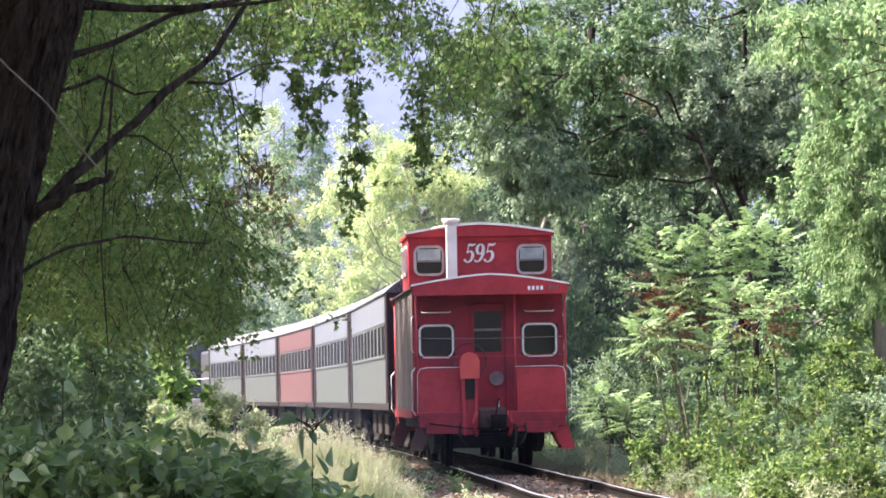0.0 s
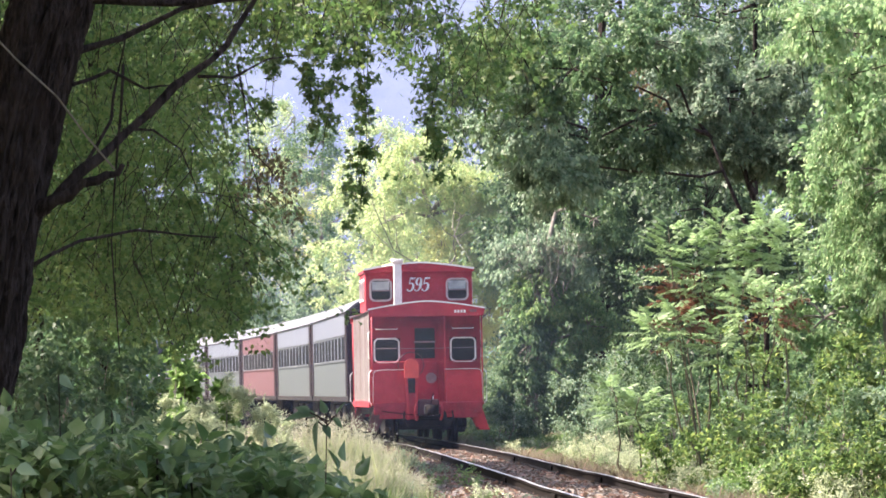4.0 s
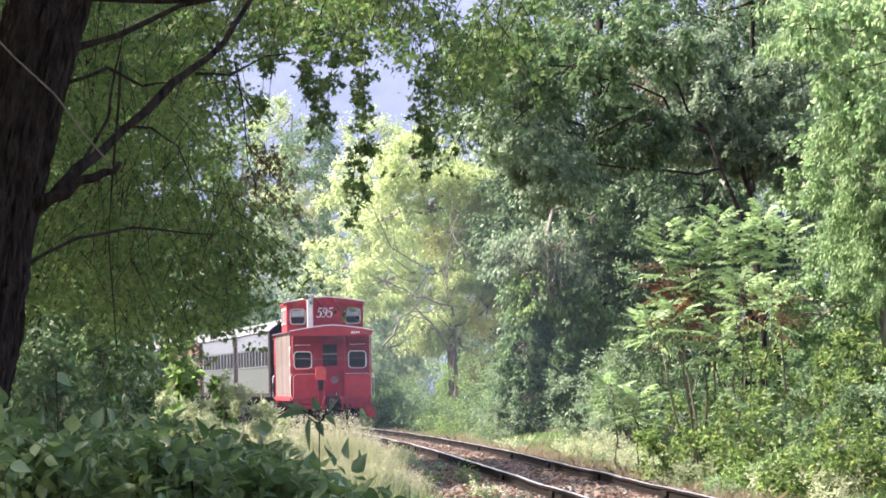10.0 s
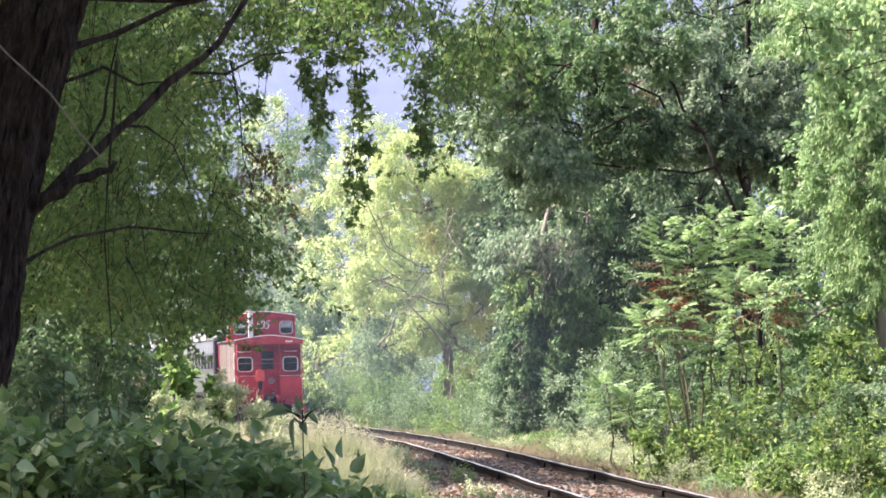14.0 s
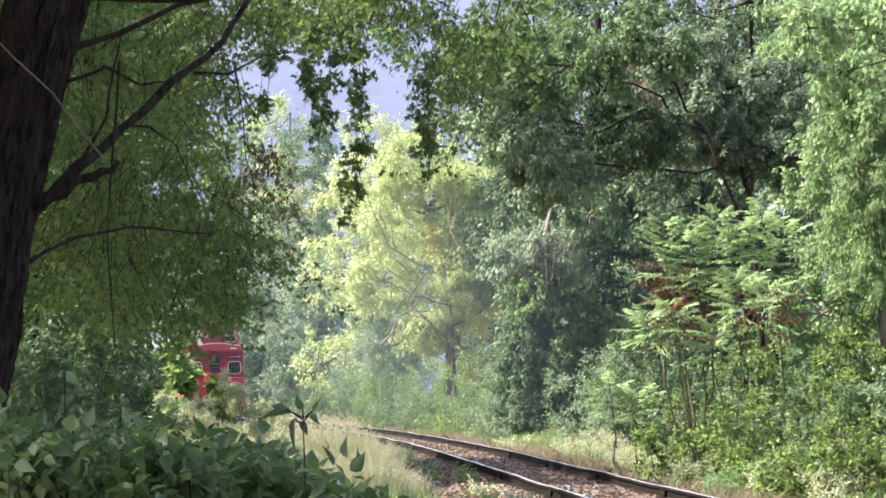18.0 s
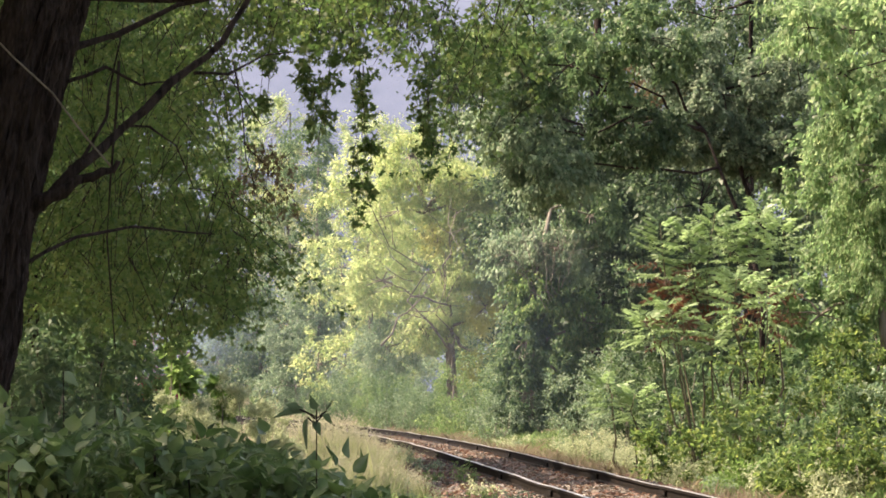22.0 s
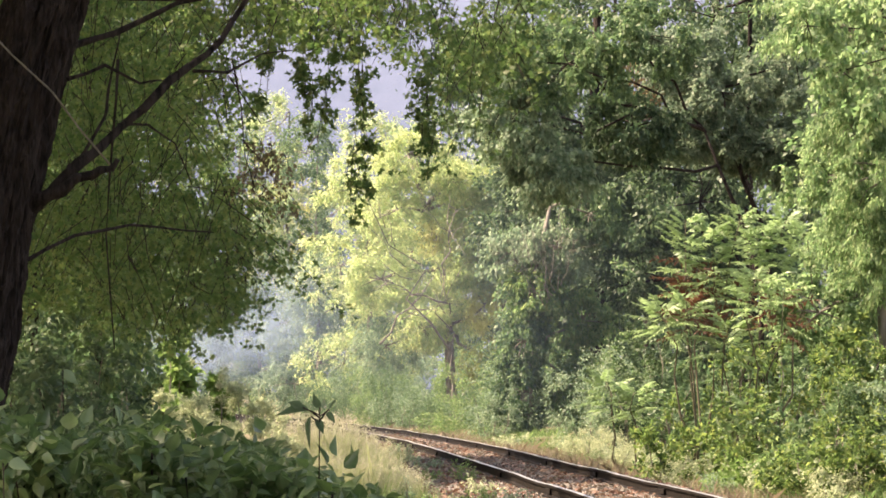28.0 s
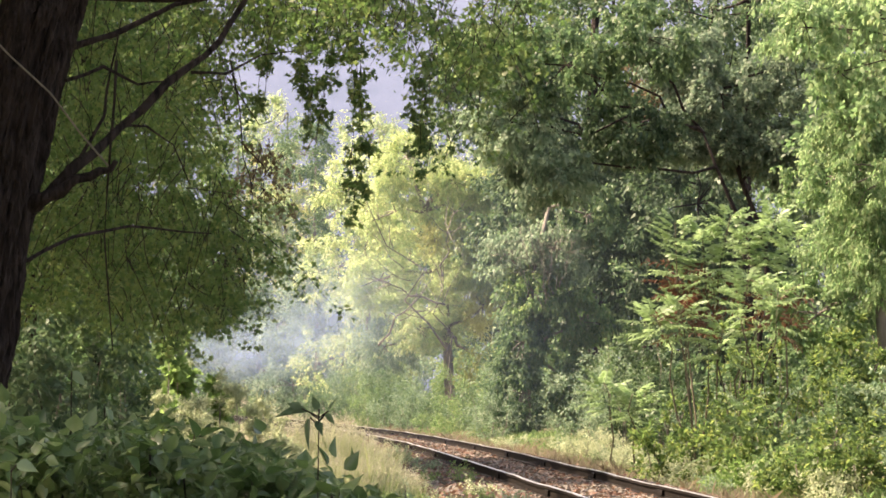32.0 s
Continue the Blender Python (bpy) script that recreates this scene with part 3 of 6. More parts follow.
def stroke(bm, points, widths, size, slant=0.16, thick=0.006):
    """A pen stroke that swells and thins, as a flat solid in the xy plane."""
    pts = [Vector(((x + slant * y) * size * 0.86, y * size)) for x, y in points]
    rows = []
    for i, p in enumerate(pts):
        d = (pts[min(i + 1, len(pts) - 1)] - pts[max(i - 1, 0)]).normalized() * widths[i] * size * 0.44
        rows.append([bm.verts.new((p.x - s * d.y, p.y + s * d.x, z)) for s, z in ((-1, 0), (1, 0), (1, thick), (-1, thick))])
    for a, b in zip(rows, rows[1:]):
        for k in range(4):
            bm.faces.new((a[k], a[(k + 1) % 4], b[(k + 1) % 4], b[k]))
    bm.faces.new(rows[0][::-1])
    bm.faces.new(rows[-1])


def numeral(word, size, material, m, parent):
    bm = bmesh.new()
    if word == "5":
        stroke(bm, ((0.17, 0.91), (0.30, 0.93), (0.46, 0.91), (0.60, 0.98)), (0.14, 0.15, 0.14, 0.07), size)
        stroke(bm, ((0.19, 0.95), (0.17, 0.75), (0.14, 0.50)), (0.07, 0.06, 0.07), size)
        stroke(bm, ((0.14, 0.51), (0.26, 0.59), (0.40, 0.58), (0.50, 0.46), (0.51, 0.30), (0.43, 0.13), (0.30, 0.04), (0.16, 0.05), (0.06, 0.13), (0.06, 0.19)), (0.05, 0.08, 0.13, 0.18, 0.19, 0.14, 0.09, 0.10, 0.15, 0.13), size)
    else:
        ring = np.linspace(0, 2 * math.pi, 21)
        stroke(bm, [(0.31 + 0.19 * math.cos(g), 0.70 + 0.25 * math.sin(g)) for g in ring], [0.06 + 0.12 * abs(math.cos(g)) for g in ring], size)
        stroke(bm, ((0.52, 0.72), (0.52, 0.50), (0.46, 0.28), (0.34, 0.10), (0.20, 0.04), (0.09, 0.10), (0.08, 0.16)), (0.14, 0.18, 0.16, 0.11, 0.08, 0.14, 0.13), size)
    bmesh.ops.recalc_face_normals(bm, faces=bm.faces)
    ob = part("numeral", bm, material, parent)
    ob.matrix_basis = m
    return ob


def make_caboose():
    ob = thing("caboose", pose(0, 0, 0), "red caboose with a cupola and white trim", "caboose", "cars of the train")
    L, W = 10.6, 2.9
    y0, y1 = 0.95, L - 0.95
    part("underframe", box((2.5, L - 0.2, 0.26), (0, L / 2, 0.86), 0.03), BLACK, ob)
    part("deck", box((W, L, 0.07), (0, L / 2, 1.02), 0.012), RED, ob)
    # end wall with two window openings and a door opening
    for y, s in ((y0, -1), (y1, 1)):
        for x, w, z, h in ((-1.40, 0.10, 2.26, 2.4), (1.40, 0.10, 2.26, 2.4), (-0.49, 0.30, 2.26, 2.4), (0.49, 0.30, 2.26, 2.4), (0, 0.68, 3.30, 0.32),
                           (-0.995, 0.71, 1.58, 1.04), (0.995, 0.71, 1.58, 1.04), (-0.995, 0.71, 3.09, 0.74), (0.995, 0.71, 3.09, 0.74)):
            part("end_wall_panel", box((w, 0.08, h), (x, y + s * -0.04, z)), RED_SHADE_GRIME, ob)
        for x in (-0.995, 0.995):
            w = part("window", frame_ring(0.60, 0.57, 0.04, 0.05, (x, y - 0.03 if s < 0 else y - 0.02, 2.41), 0.10), WHITE, ob, "white rounded window frame")
            part("pane", box((0.71, 0.015, 0.64), (x, y - s * 0.03, 2.41)), PANE, w)
            part("grab_rail", tube(((x - 0.28, y + s * 0.03, 2.98), (x - 0.26, y + s * 0.08, 2.96), (x + 0.26, y + s * 0.08, 2.96), (x + 0.28, y + s * 0.03, 2.98)), 0.012, 6), WHITE, ob)
        door = part("door", box((0.68, 0.05, 1.06), (0, y - s * 0.05, 1.58), 0.01), RED_SHADE_GRIME, ob)
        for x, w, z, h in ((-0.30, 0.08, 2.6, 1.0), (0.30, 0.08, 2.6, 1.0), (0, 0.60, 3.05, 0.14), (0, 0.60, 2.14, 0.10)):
            part("door_rail", box((w, 0.05, h), (x, y - s * 0.05, z), 0.006), RED_SHADE_GRIME, door)
        part("door_pane", box((0.54, 0.015, 0.80), (0, y - s * 0.04, 2.58)), PANE, door)
        part("door_sash", box((0.54, 0.03, 0.05), (0, y - s * 0.03, 2.62)), surface_grey, door)
    # sides of upright boards
    board = bpy.data.meshes.new("board")
    bm = box((0.05, 0.138, 2.38), (0, 0, 0), 0.008)
    bm.to_mesh(board)
    bm.free()
    for sx in (-1, 1):
        n = int((y1 - y0) / 0.145)
        for i in range(n):
            b = part("board", board, RED_SIDE, ob)
            b.location = (sx * (W / 2 - 0.025), y0 + 0.0725 + i * (y1 - y0) / n, 2.25)
        part("side_sill", box((0.07, y1 - y0, 0.16), (sx * (W / 2), L / 2, 1.02)), RED, ob)
        for i, y in enumerate((2.0, 4.4, 6.2, 8.6) if sx > 0 else ()):
            w = part("side_window", frame_ring(0.6, 0.58, 0.05, 0.05, (sx * (W / 2) - (0.0 if sx > 0 else 0.03), y, 2.45), 0.06, plane="yz"), RED_SIDE, ob)
            part("pane", box((0.03, 0.6, 0.58), (sx * (W / 2 + 0.005), y, 2.45)), COACH_PANE, w)
    # roof, gently pitched, with the deep end board
    top = arch(3.02, 3.45, 3.65, 12, 1.45)
    part("roof", prism(top + [(1.51, 3.41), (0.9, 3.52), (-0.9, 3.52), (-1.51, 3.41)], L + 0.1, "y", (0, -0.05, 0)), MAROON, ob)
    for y in (-0.06, L + 0.02):
        part("end_board", prism([(a * 0.99, b) for a, b in top] + [(1.47, 3.27), (-1.47, 3.27)], 0.04, "y", (0, y, 0)), RED, ob)
        bm = bmesh.new()
        for (a, b), (c, d) in zip(top, top[1:]):
            prism(((a, b - 0.005), (c, d - 0.005), (c, d + 0.03), (a, b + 0.03)), 0.06, "y", (0, y - 0.01, 0), bm)
        part("roof_trim", bm, WHITE, ob, "white painted roof edge")
    for k, x in enumerate((0.72, 0.80, 0.88, 0.96)):
        part("letter_bar", box((0.05, 0.006, 0.075), (x + 0.02, -0.064, 3.385)), WHITE, ob)
    for k, x in enumerate((1.14, 1.20, 1.26)):
        part("letter_bar", box((0.04, 0.006, 0.07), (x, -0.064, 3.39)), RED_SIDE, ob)
    # cupola
    c0, c1, cw = 3.1, 6.0, 2.84
    cup = part("cupola", box((cw, c1 - c0, 1.12), (0, (c0 + c1) / 2, 4.0), 0.02), RED, ob)
    ctop = arch(cw + 0.10, 4.56, 4.74, 12, 1.5)
    part("cupola_roof", prism(ctop + [(cw / 2 + 0.05, 4.50), (-cw / 2 - 0.05, 4.50)], c1 - c0 + 0.24, "y", (0, c0 - 0.12, 0)), RED, cup)
    bm = bmesh.new()
    for (a, b), (c, d) in zip(ctop, ctop[1:]):
        prism(((a, b - 0.01), (c, d - 0.01), (c, d + 0.035), (a, b + 0.035)), 0.05, "y", (0, c0 - 0.15, 0), bm)
    part("cupola_trim", bm, WHITE, cup)
    part("cupola_gable", prism([(a * 0.97, b - 0.01) for a, b in ctop] + [(cw / 2, 4.4), (-cw / 2, 4.4)], 0.03, "y", (0, c0 - 0.03, 0)), RED, cup)
    for x in (-1.01, 1.02):
        w = part("cupola_window", frame_ring(0.50, 0.50, 0.05, 0.05, (x, c0 - 0.06, 4.03), 0.09), FRAME_GREY, cup)
        part("pane", box((0.52, 0.015, 0.52), (x, c0 - 0.02, 4.03)), PANE, w)
        # pale strip that draws the sky's reflection in the upper pane
        part("pane_reflection", box((0.46, 0.012, 0.22), (x, c0 - 0.034, 4.15)), REFLECTION, w)
        part("sash", box((0.50, 0.02, 0.03), (x, c0 - 0.04, 4.02)), surface_grey, w)
    for sx in (-1, 1):
        for y in (3.9, 5.2):
            w = part("cupola_side_window", frame_ring(0.7, 0.5, 0.05, 0.04, (sx * cw / 2 - (0.0 if sx > 0 else 0.04), y, 4.05), 0.05, plane="yz"), WHITE, cup)
            part("pane", box((0.02, 0.7, 0.5), (sx * (cw / 2 + 0.006), y, 4.05)), PANE, w)
    for k, word in enumerate("595"):
        numeral(word, 0.38, WHITE, pose(-0.33 + 0.197 * k, c0 - 0.036, 3.98, 90, 0, 0), cup)
    # smoke jack
    jack = part("smoke_jack", box((0.21, 0.21, 1.15), (-0.58, 2.75, 4.15), 0.02), WHITE, ob, "white square smoke jack")
    part("cap", tube(((-0.58, 2.75, 4.70), (-0.58, 2.75, 4.74), (-0.58, 2.75, 4.83), (-0.58, 2.75, 4.84)), [0.11, 0.14, 0.19, 0.17], 14), WHITE, jack)
    part("stay", tube(((-0.58, 2.75, 4.72), (-0.95, 2.95, 4.66)), 0.02, 6), WHITE, jack)
    # end platforms
    for y, s in ((0.06, -1), (L - 0.06, 1)):
        part("end_beam", box((2.8, 0.16, 0.30), (0, y, 0.90), 0.02), RED_SHADE_GRIME, ob)
        for sx in (-1, 1):
            part("corner_post", tube(((sx * 1.42, y, 1.04), (sx * 1.42, y, 3.30)), 0.022, 8), RED, ob)
            part("end_panel", prism(((sx * 0.48, 1.95 - 0.08), (sx * 1.32, 1.87), (sx * 1.40, 1.80), (sx * 1.40, 0.86), (sx * 1.30, 0.80), (sx * 0.62, 0.66), (sx * 0.48, 0.66)), 0.03, "y", (0, y + s * 0.03, 0)), RED, ob)
            rail = [(sx * 0.46, y + s * 0.05, 1.90), (sx * 1.25, y + s * 0.05, 1.90), (sx * 1.36, y + s * 0.05, 1.87), (sx * 1.41, y + s * 0.05, 1.78), (sx * 1.42, y + s * 0.05, 1.0)]
            part("hand_rail", tube(rail, 0.007, 6), WHITE, ob, "white painted hand rail")
            part("hand_rail", tube(((sx * 0.75, y + s * 0.06, 0.90), (sx * 1.36, y + s * 0.06, 0.90), (sx * 1.40, y + s * 0.06, 0.94)), 0.008, 6), WHITE, ob)
            part("grab_iron", tube(((sx * 1.44, y0 + s * 0.05, 2.2), (sx * 1.47, y0 + s * 0.08, 2.25), (sx * 1.47, y0 + s * 0.08, 2.85), (sx * 1.44, y0 + s * 0.05, 2.9)), 0.010, 6), WHITE, ob)
            # flared steps; the left ones carry deep shade and rust in their colour
            st = part("step", prism(((sx * 1.02, 0.88), (sx * 1.40, 0.88), (sx * 1.58, 0.32), (sx * 1.34, 0.32)), 0.06, "y", (0, y - 0.03, 0)), RED if sx > 0 else MAROON, ob)
            part("step_side", prism(((sx * 1.05, 0.88), (sx * 1.38, 0.88), (sx * 1.56, 0.32), (sx * 1.32, 0.32)), 0.04, "y", (0, y - s * 0.75, 0)), RED if sx > 0 else MAROON, st)
            for z, x in ((0.36, 1.42), (0.62, 1.28)):
                part("tread", box((0.26, 0.66, 0.03), (sx * x, y - s * 0.39, z), 0.004), BLACK, st)
            part("corner_grab", tube(((sx * 1.45, y + s * 0.02, 1.0), (sx * 1.52, y + s * 0.04, 1.1), (sx * 1.52, y + s * 0.04, 1.8), (sx * 1.45, y + s * 0.02, 1.9)), 0.011, 6), WHITE, ob)
        part("safety_chain", tube([(x, y, 2.46 - 0.02 * (1 - (x / 1.42) ** 2)) for x in (-1.42, -0.7, 0, 0.7, 1.42)], 0.007, 5), surface_grey, ob)
        part("safety_chain", tube([(x, y, 2.12 - 0.02 * (1 - (x / 1.42) ** 2)) for x in (-1.42, -0.7, 0, 0.7, 1.42)], 0.009, 5), RED, ob)
        part("gate_post", tube(((0.46, y, 1.0), (0.46, y, 3.3)), 0.02, 6), RED, ob)
        # brake stand
        bx = -0.42 * -s if s > 0 else -0.42
        stand = part("brake_stand", prism(((bx - 0.17, 0.62), (bx + 0.17, 0.62), (bx + 0.15, 1.7), (bx - 0.15, 1.7)), 0.10, "y", (0, y - 0.05 + s * 0.05, 0)), RED_SHADE_GRIME, ob)
        part("gear_housing", prism(((bx - 0.18, 1.68), (bx + 0.18, 1.68), (bx + 0.19, 2.02), (bx + 0.13, 2.14), (bx, 2.19), (bx - 0.13, 2.14), (bx - 0.19, 2.02)), 0.18, "y", (0, y - 0.09 + s * 0.12, 0)), RED_ORANGE, stand, "orange-red brake gear housing")
        ring = [(bx + 0.33 * math.cos(a), y - s * 0.06, 2.02 + 0.33 * math.sin(a)) for a in np.linspace(0, 2 * math.pi, 25)]
        part("brake_wheel", tube(ring, 0.016, 6), MAROON, stand)
        # black plate drawn for the darkness in the opening between the legs
        part("opening_shade_plate", prism(((bx - 0.14, 1.69), (bx + 0.14, 1.69), (bx + 0.10, 1.30), (bx - 0.10, 1.30)), 0.02, "y", (0, y + s * 0.112 - 0.01, 0)), BLACK, stand)
        for dx in (-0.13, 0.13):
            part("stand_leg", prism(((bx + dx - 0.03, 1.69), (bx + dx + 0.03, 1.69), (bx + dx * 0.8 + 0.03, 0.60), (bx + dx * 0.8 - 0.03, 0.60)), 0.05, "y", (0, y + s * 0.125 - 0.025, 0)), RED, stand)
        part("marker_plate", disc(0.14, 0.02, (0.15, y0 + s * 0.03 if s < 0 else y1 + 0.03, 1.68), "y", 18), surface_grey, ob)
        # coupler and pipes
        co = part("coupler", box((0.24, 0.5, 0.26), (0.0, y + s * 0.25, 0.86), 0.05), BLACK, ob)
        part("knuckle", disc(0.15, 0.26, (0.09, y + s * 0.5, 0.86), "z", 14), STEEL_RUST, co)
        part("striker", box((0.55, 0.12, 0.42), (0, y + s * 0.08, 0.92), 0.05), MAROON, ob)
        for sx in (-1, 1):
            bend = [(sx * (0.30 + 0.06 * math.sin(k * 0.6)), y + s * (0.16 + 0.05 * math.sin(k * 0.7)), 1.04 - 0.09 * k) for k in range(6)]
            part("carrier_bracket", tube(bend, 0.035, 7), RED, ob)
            part("brake_hose", tube(((sx * 0.62, y + s * 0.08, 0.82), (sx * 0.64, y + s * 0.16, 0.64), (sx * 0.55, y + s * 0.2, 0.44), (sx * 0.46, y + s * 0.2, 0.40)), 0.022, 6), BLACK, ob)
            part("end_sill_plate", box((0.62, 0.03, 0.20), (sx * 0.95, y + s * 0.085, 0.74), 0.01), RED_SHADE_GRIME, ob)
        part("lift_lever", tube(((-1.2, y + s * 0.1, 0.84), (-0.5, y + s * 0.14, 0.74), (0.0, y + s * 0.2, 0.72), (0.12, y + s * 0.3, 1.3)), 0.014, 6), STEEL_RUST, ob)
        part("air_hose", tube(((0.42, y + s * 0.1, 0.80), (0.44, y + s * 0.2, 0.62), (0.40, y + s * 0.24, 0.35), (0.36, y + s * 0.26, 0.28)), 0.028, 8), BLACK, ob)
        part("signal_flag_staff", tube(((0.13, y + s * 0.06, 0.7), (0.13, y + s * 0.06, 1.3)), 0.012, 5), WHITE, ob)
    for y in (2.3, L - 2.3):
        wheel_truck(ob, y, 1.68)
    part("tool_box", box((2.2, 1.6, 0.4), (0, L / 2, 0.6), 0.03), BLACK, ob)
    return ob


def make_engine():
    ob = thing("locomotive", pose(0, 0, 0), "dark diesel locomotive at the head of the train", "locomotive", "cars of the train")
    part("frame", box((3.0, 16.5, 0.4), (0, 8.3, 1.15), 0.05), ENGINE_DARK, ob)
    part("hood", box((1.9, 11.0, 2.3), (0, 6.4, 2.5), 0.12), ENGINE_DARK, ob)
    part("cab", prism(arch(3.0, 3.9, 4.3, 10) + [(1.5, 1.35), (-1.5, 1.35)], 2.4, "y", (0, 11.9, 0)), ENGINE_DARK, ob)
    part("nose", box((2.0, 2.0, 1.6), (0, 15.3, 2.15), 0.15), ENGINE_DARK, ob)
    for sx in (-1, 1):
        part("cab_window", box((0.03, 1.2, 0.7), (sx * 1.505, 13.1, 3.3), 0.005), PANE, ob)
        part("hand_rail", tube(((sx * 1.4, 0.4, 2.3), (sx * 1.4, 11.6, 2.3)), 0.02, 6), WHITE, ob)
    for y in (3.0, 13.4):
        wheel_truck(ob, y, 2.6)
    return ob


WINDOW_RIM = surface("worn_window_rim", (0.10, 0.11, 0.12), (0.24, 0.25, 0.26), 0.5, 6, bump=0.05)
FRAME_GREY = surface("worn_frame_paint", (0.30, 0.23, 0.22), (0.46, 0.38, 0.37), 0.6, 6, bump=0.05)
REFLECTION = surface("pale_pane_reflection", (0.20, 0.24, 0.25), (0.40, 0.45, 0.45), 0.8, 6, bump=0.05)
surface_grey = surface("grey_sash", (0.13, 0.09, 0.09), (0.24, 0.18, 0.18), 0.6, 5, bump=0.05)
caboose = make_caboose()
grey_label = "grey passenger coach with a row of dark windows"
coaches = [make_coach(grey_label, COACH_GREY, 1)]
coaches.append(copy_thing(coaches[0], pose(0, 30, 0)))
coaches.append(make_coach("faded salmon-red passenger coach with light windows", COACH_RED, 2))
coaches.append(copy_thing(coaches[0], pose(0, 60, 0)))
coaches.append(copy_thing(coaches[0], pose(0, 90, 0)))
engine = make_engine()


# the line as a table of lengths, to set cars along it
LINE_Y = np.arange(60.0, 760.0, 0.5)
LINE_X = np.array([track_x(y) for y in LINE_Y])
LINE_S = np.concatenate(((0,), np.cumsum(np.hypot(np.diff(LINE_X), 0.5))))


def on_line(s):
    return Vector((np.interp(s, LINE_S, LINE_X), np.interp(s, LINE_S, LINE_Y), 0))


def car_pose(s, length):
    a, b = on_line(s + length * 0.15), on_line(s + length * 0.85)
    d = (b - a).normalized()
    turn = math.degrees(math.atan2(-d.x, d.y))
    p = a - d * length * 0.15
    return pose(p.x, p.y, 0, 0, 0, turn) @ pose(0, 0, 0, 0, -1.0, 0)


def train_at(t):
    """How far along the line the train's rear end is."""
    return 20.3 + 7.50 * t + float(np.interp(t, (0, 3, 6, 9, 11, 13, 15, 17), (0, -0.9, -2.2, -2.5, -1.9, -1.6, -1.1, -0.4)))


def train_motions():
    cars = [(caboose, 0.0, 10.6)]
    s = 11.2
    for c in coaches:
        cars.append((c, s, 20.5))
        s += 21.2
    cars.append((engine, s, 16.5))
    caboose_wheels = [w for w in caboose.children if w.name.startswith("wheelset")]
    for w in caboose_wheels:
        base = Matrix.Translation(w.location)
        walk(w, [(k / 15, base @ pose(0, 0, 0, -math.degrees(7.5 * k / 15 / 0.42), 0, 0)) for k in range(481)])
    for car, offset, length in cars:
        walk(car, [(t, car_pose(train_at(t) + offset, length)) for t in range(0, 33)])


# ---- the big maple, near on the left ----
def strands(parent, starts, material, bark, rng, leaf, wide=0.85, per=42, stray=0.42):
    """Hanging twigs with leaves down both sides; starts: rows of x, y, z, length in the tree's space."""
    at, way, bm = [], [], bmesh.new()
    for x, y, z, ln in starts:
        drift = rng.normal(size=2) * stray
        n = max(6, int(per * ln * rng.uniform(0.7, 1.2)))
        m = max(2, int(ln * 7))
        knot = rng.random(m)
        reach = rng.normal(0, 0.09, (m, 2)) * (0.35 if stray < 0.2 else 1)
        pick = rng.integers(0, m, n)
        k = np.clip(knot[pick] + rng.normal(0, 0.035 / ln, n), 0, 1)
        p = np.column_stack((x + drift[0] * ln * k + reach[pick, 0] + rng.normal(0, 0.03 if stray < 0.2 else 0.055, n), y + drift[1] * ln * k + reach[pick, 1] + rng.normal(0, 0.06, n), z + 0.10 * ln * np.sin(k * 3) - ln * k - 0.4 * np.hypot(reach[pick, 0], reach[pick, 1])))
        a = rng.uniform(0, 2 * math.pi, n)
        at.append(p)
        way.append(np.column_stack((np.cos(a) * 0.9, np.sin(a) * 0.9, -0.55 + rng.normal(0, 0.5, n))))
        tube([(x + drift[0] * ln * q, y + drift[1] * ln * q, z + 0.10 * ln * math.sin(q * 3) - ln * q) for q in (0, 0.35, 0.7, 1)], [0.004, 0.0035, 0.003, 0.0015], 3, bm)
    tagged(part("twig_spray", bm, bark, parent), kind="stuff")
    return tagged(part("bough", lobed_leaves("bough", np.concatenate(at), np.concatenate(way), leaf, leaf * wide, rng, 0.3), material, parent), kind="stuff")


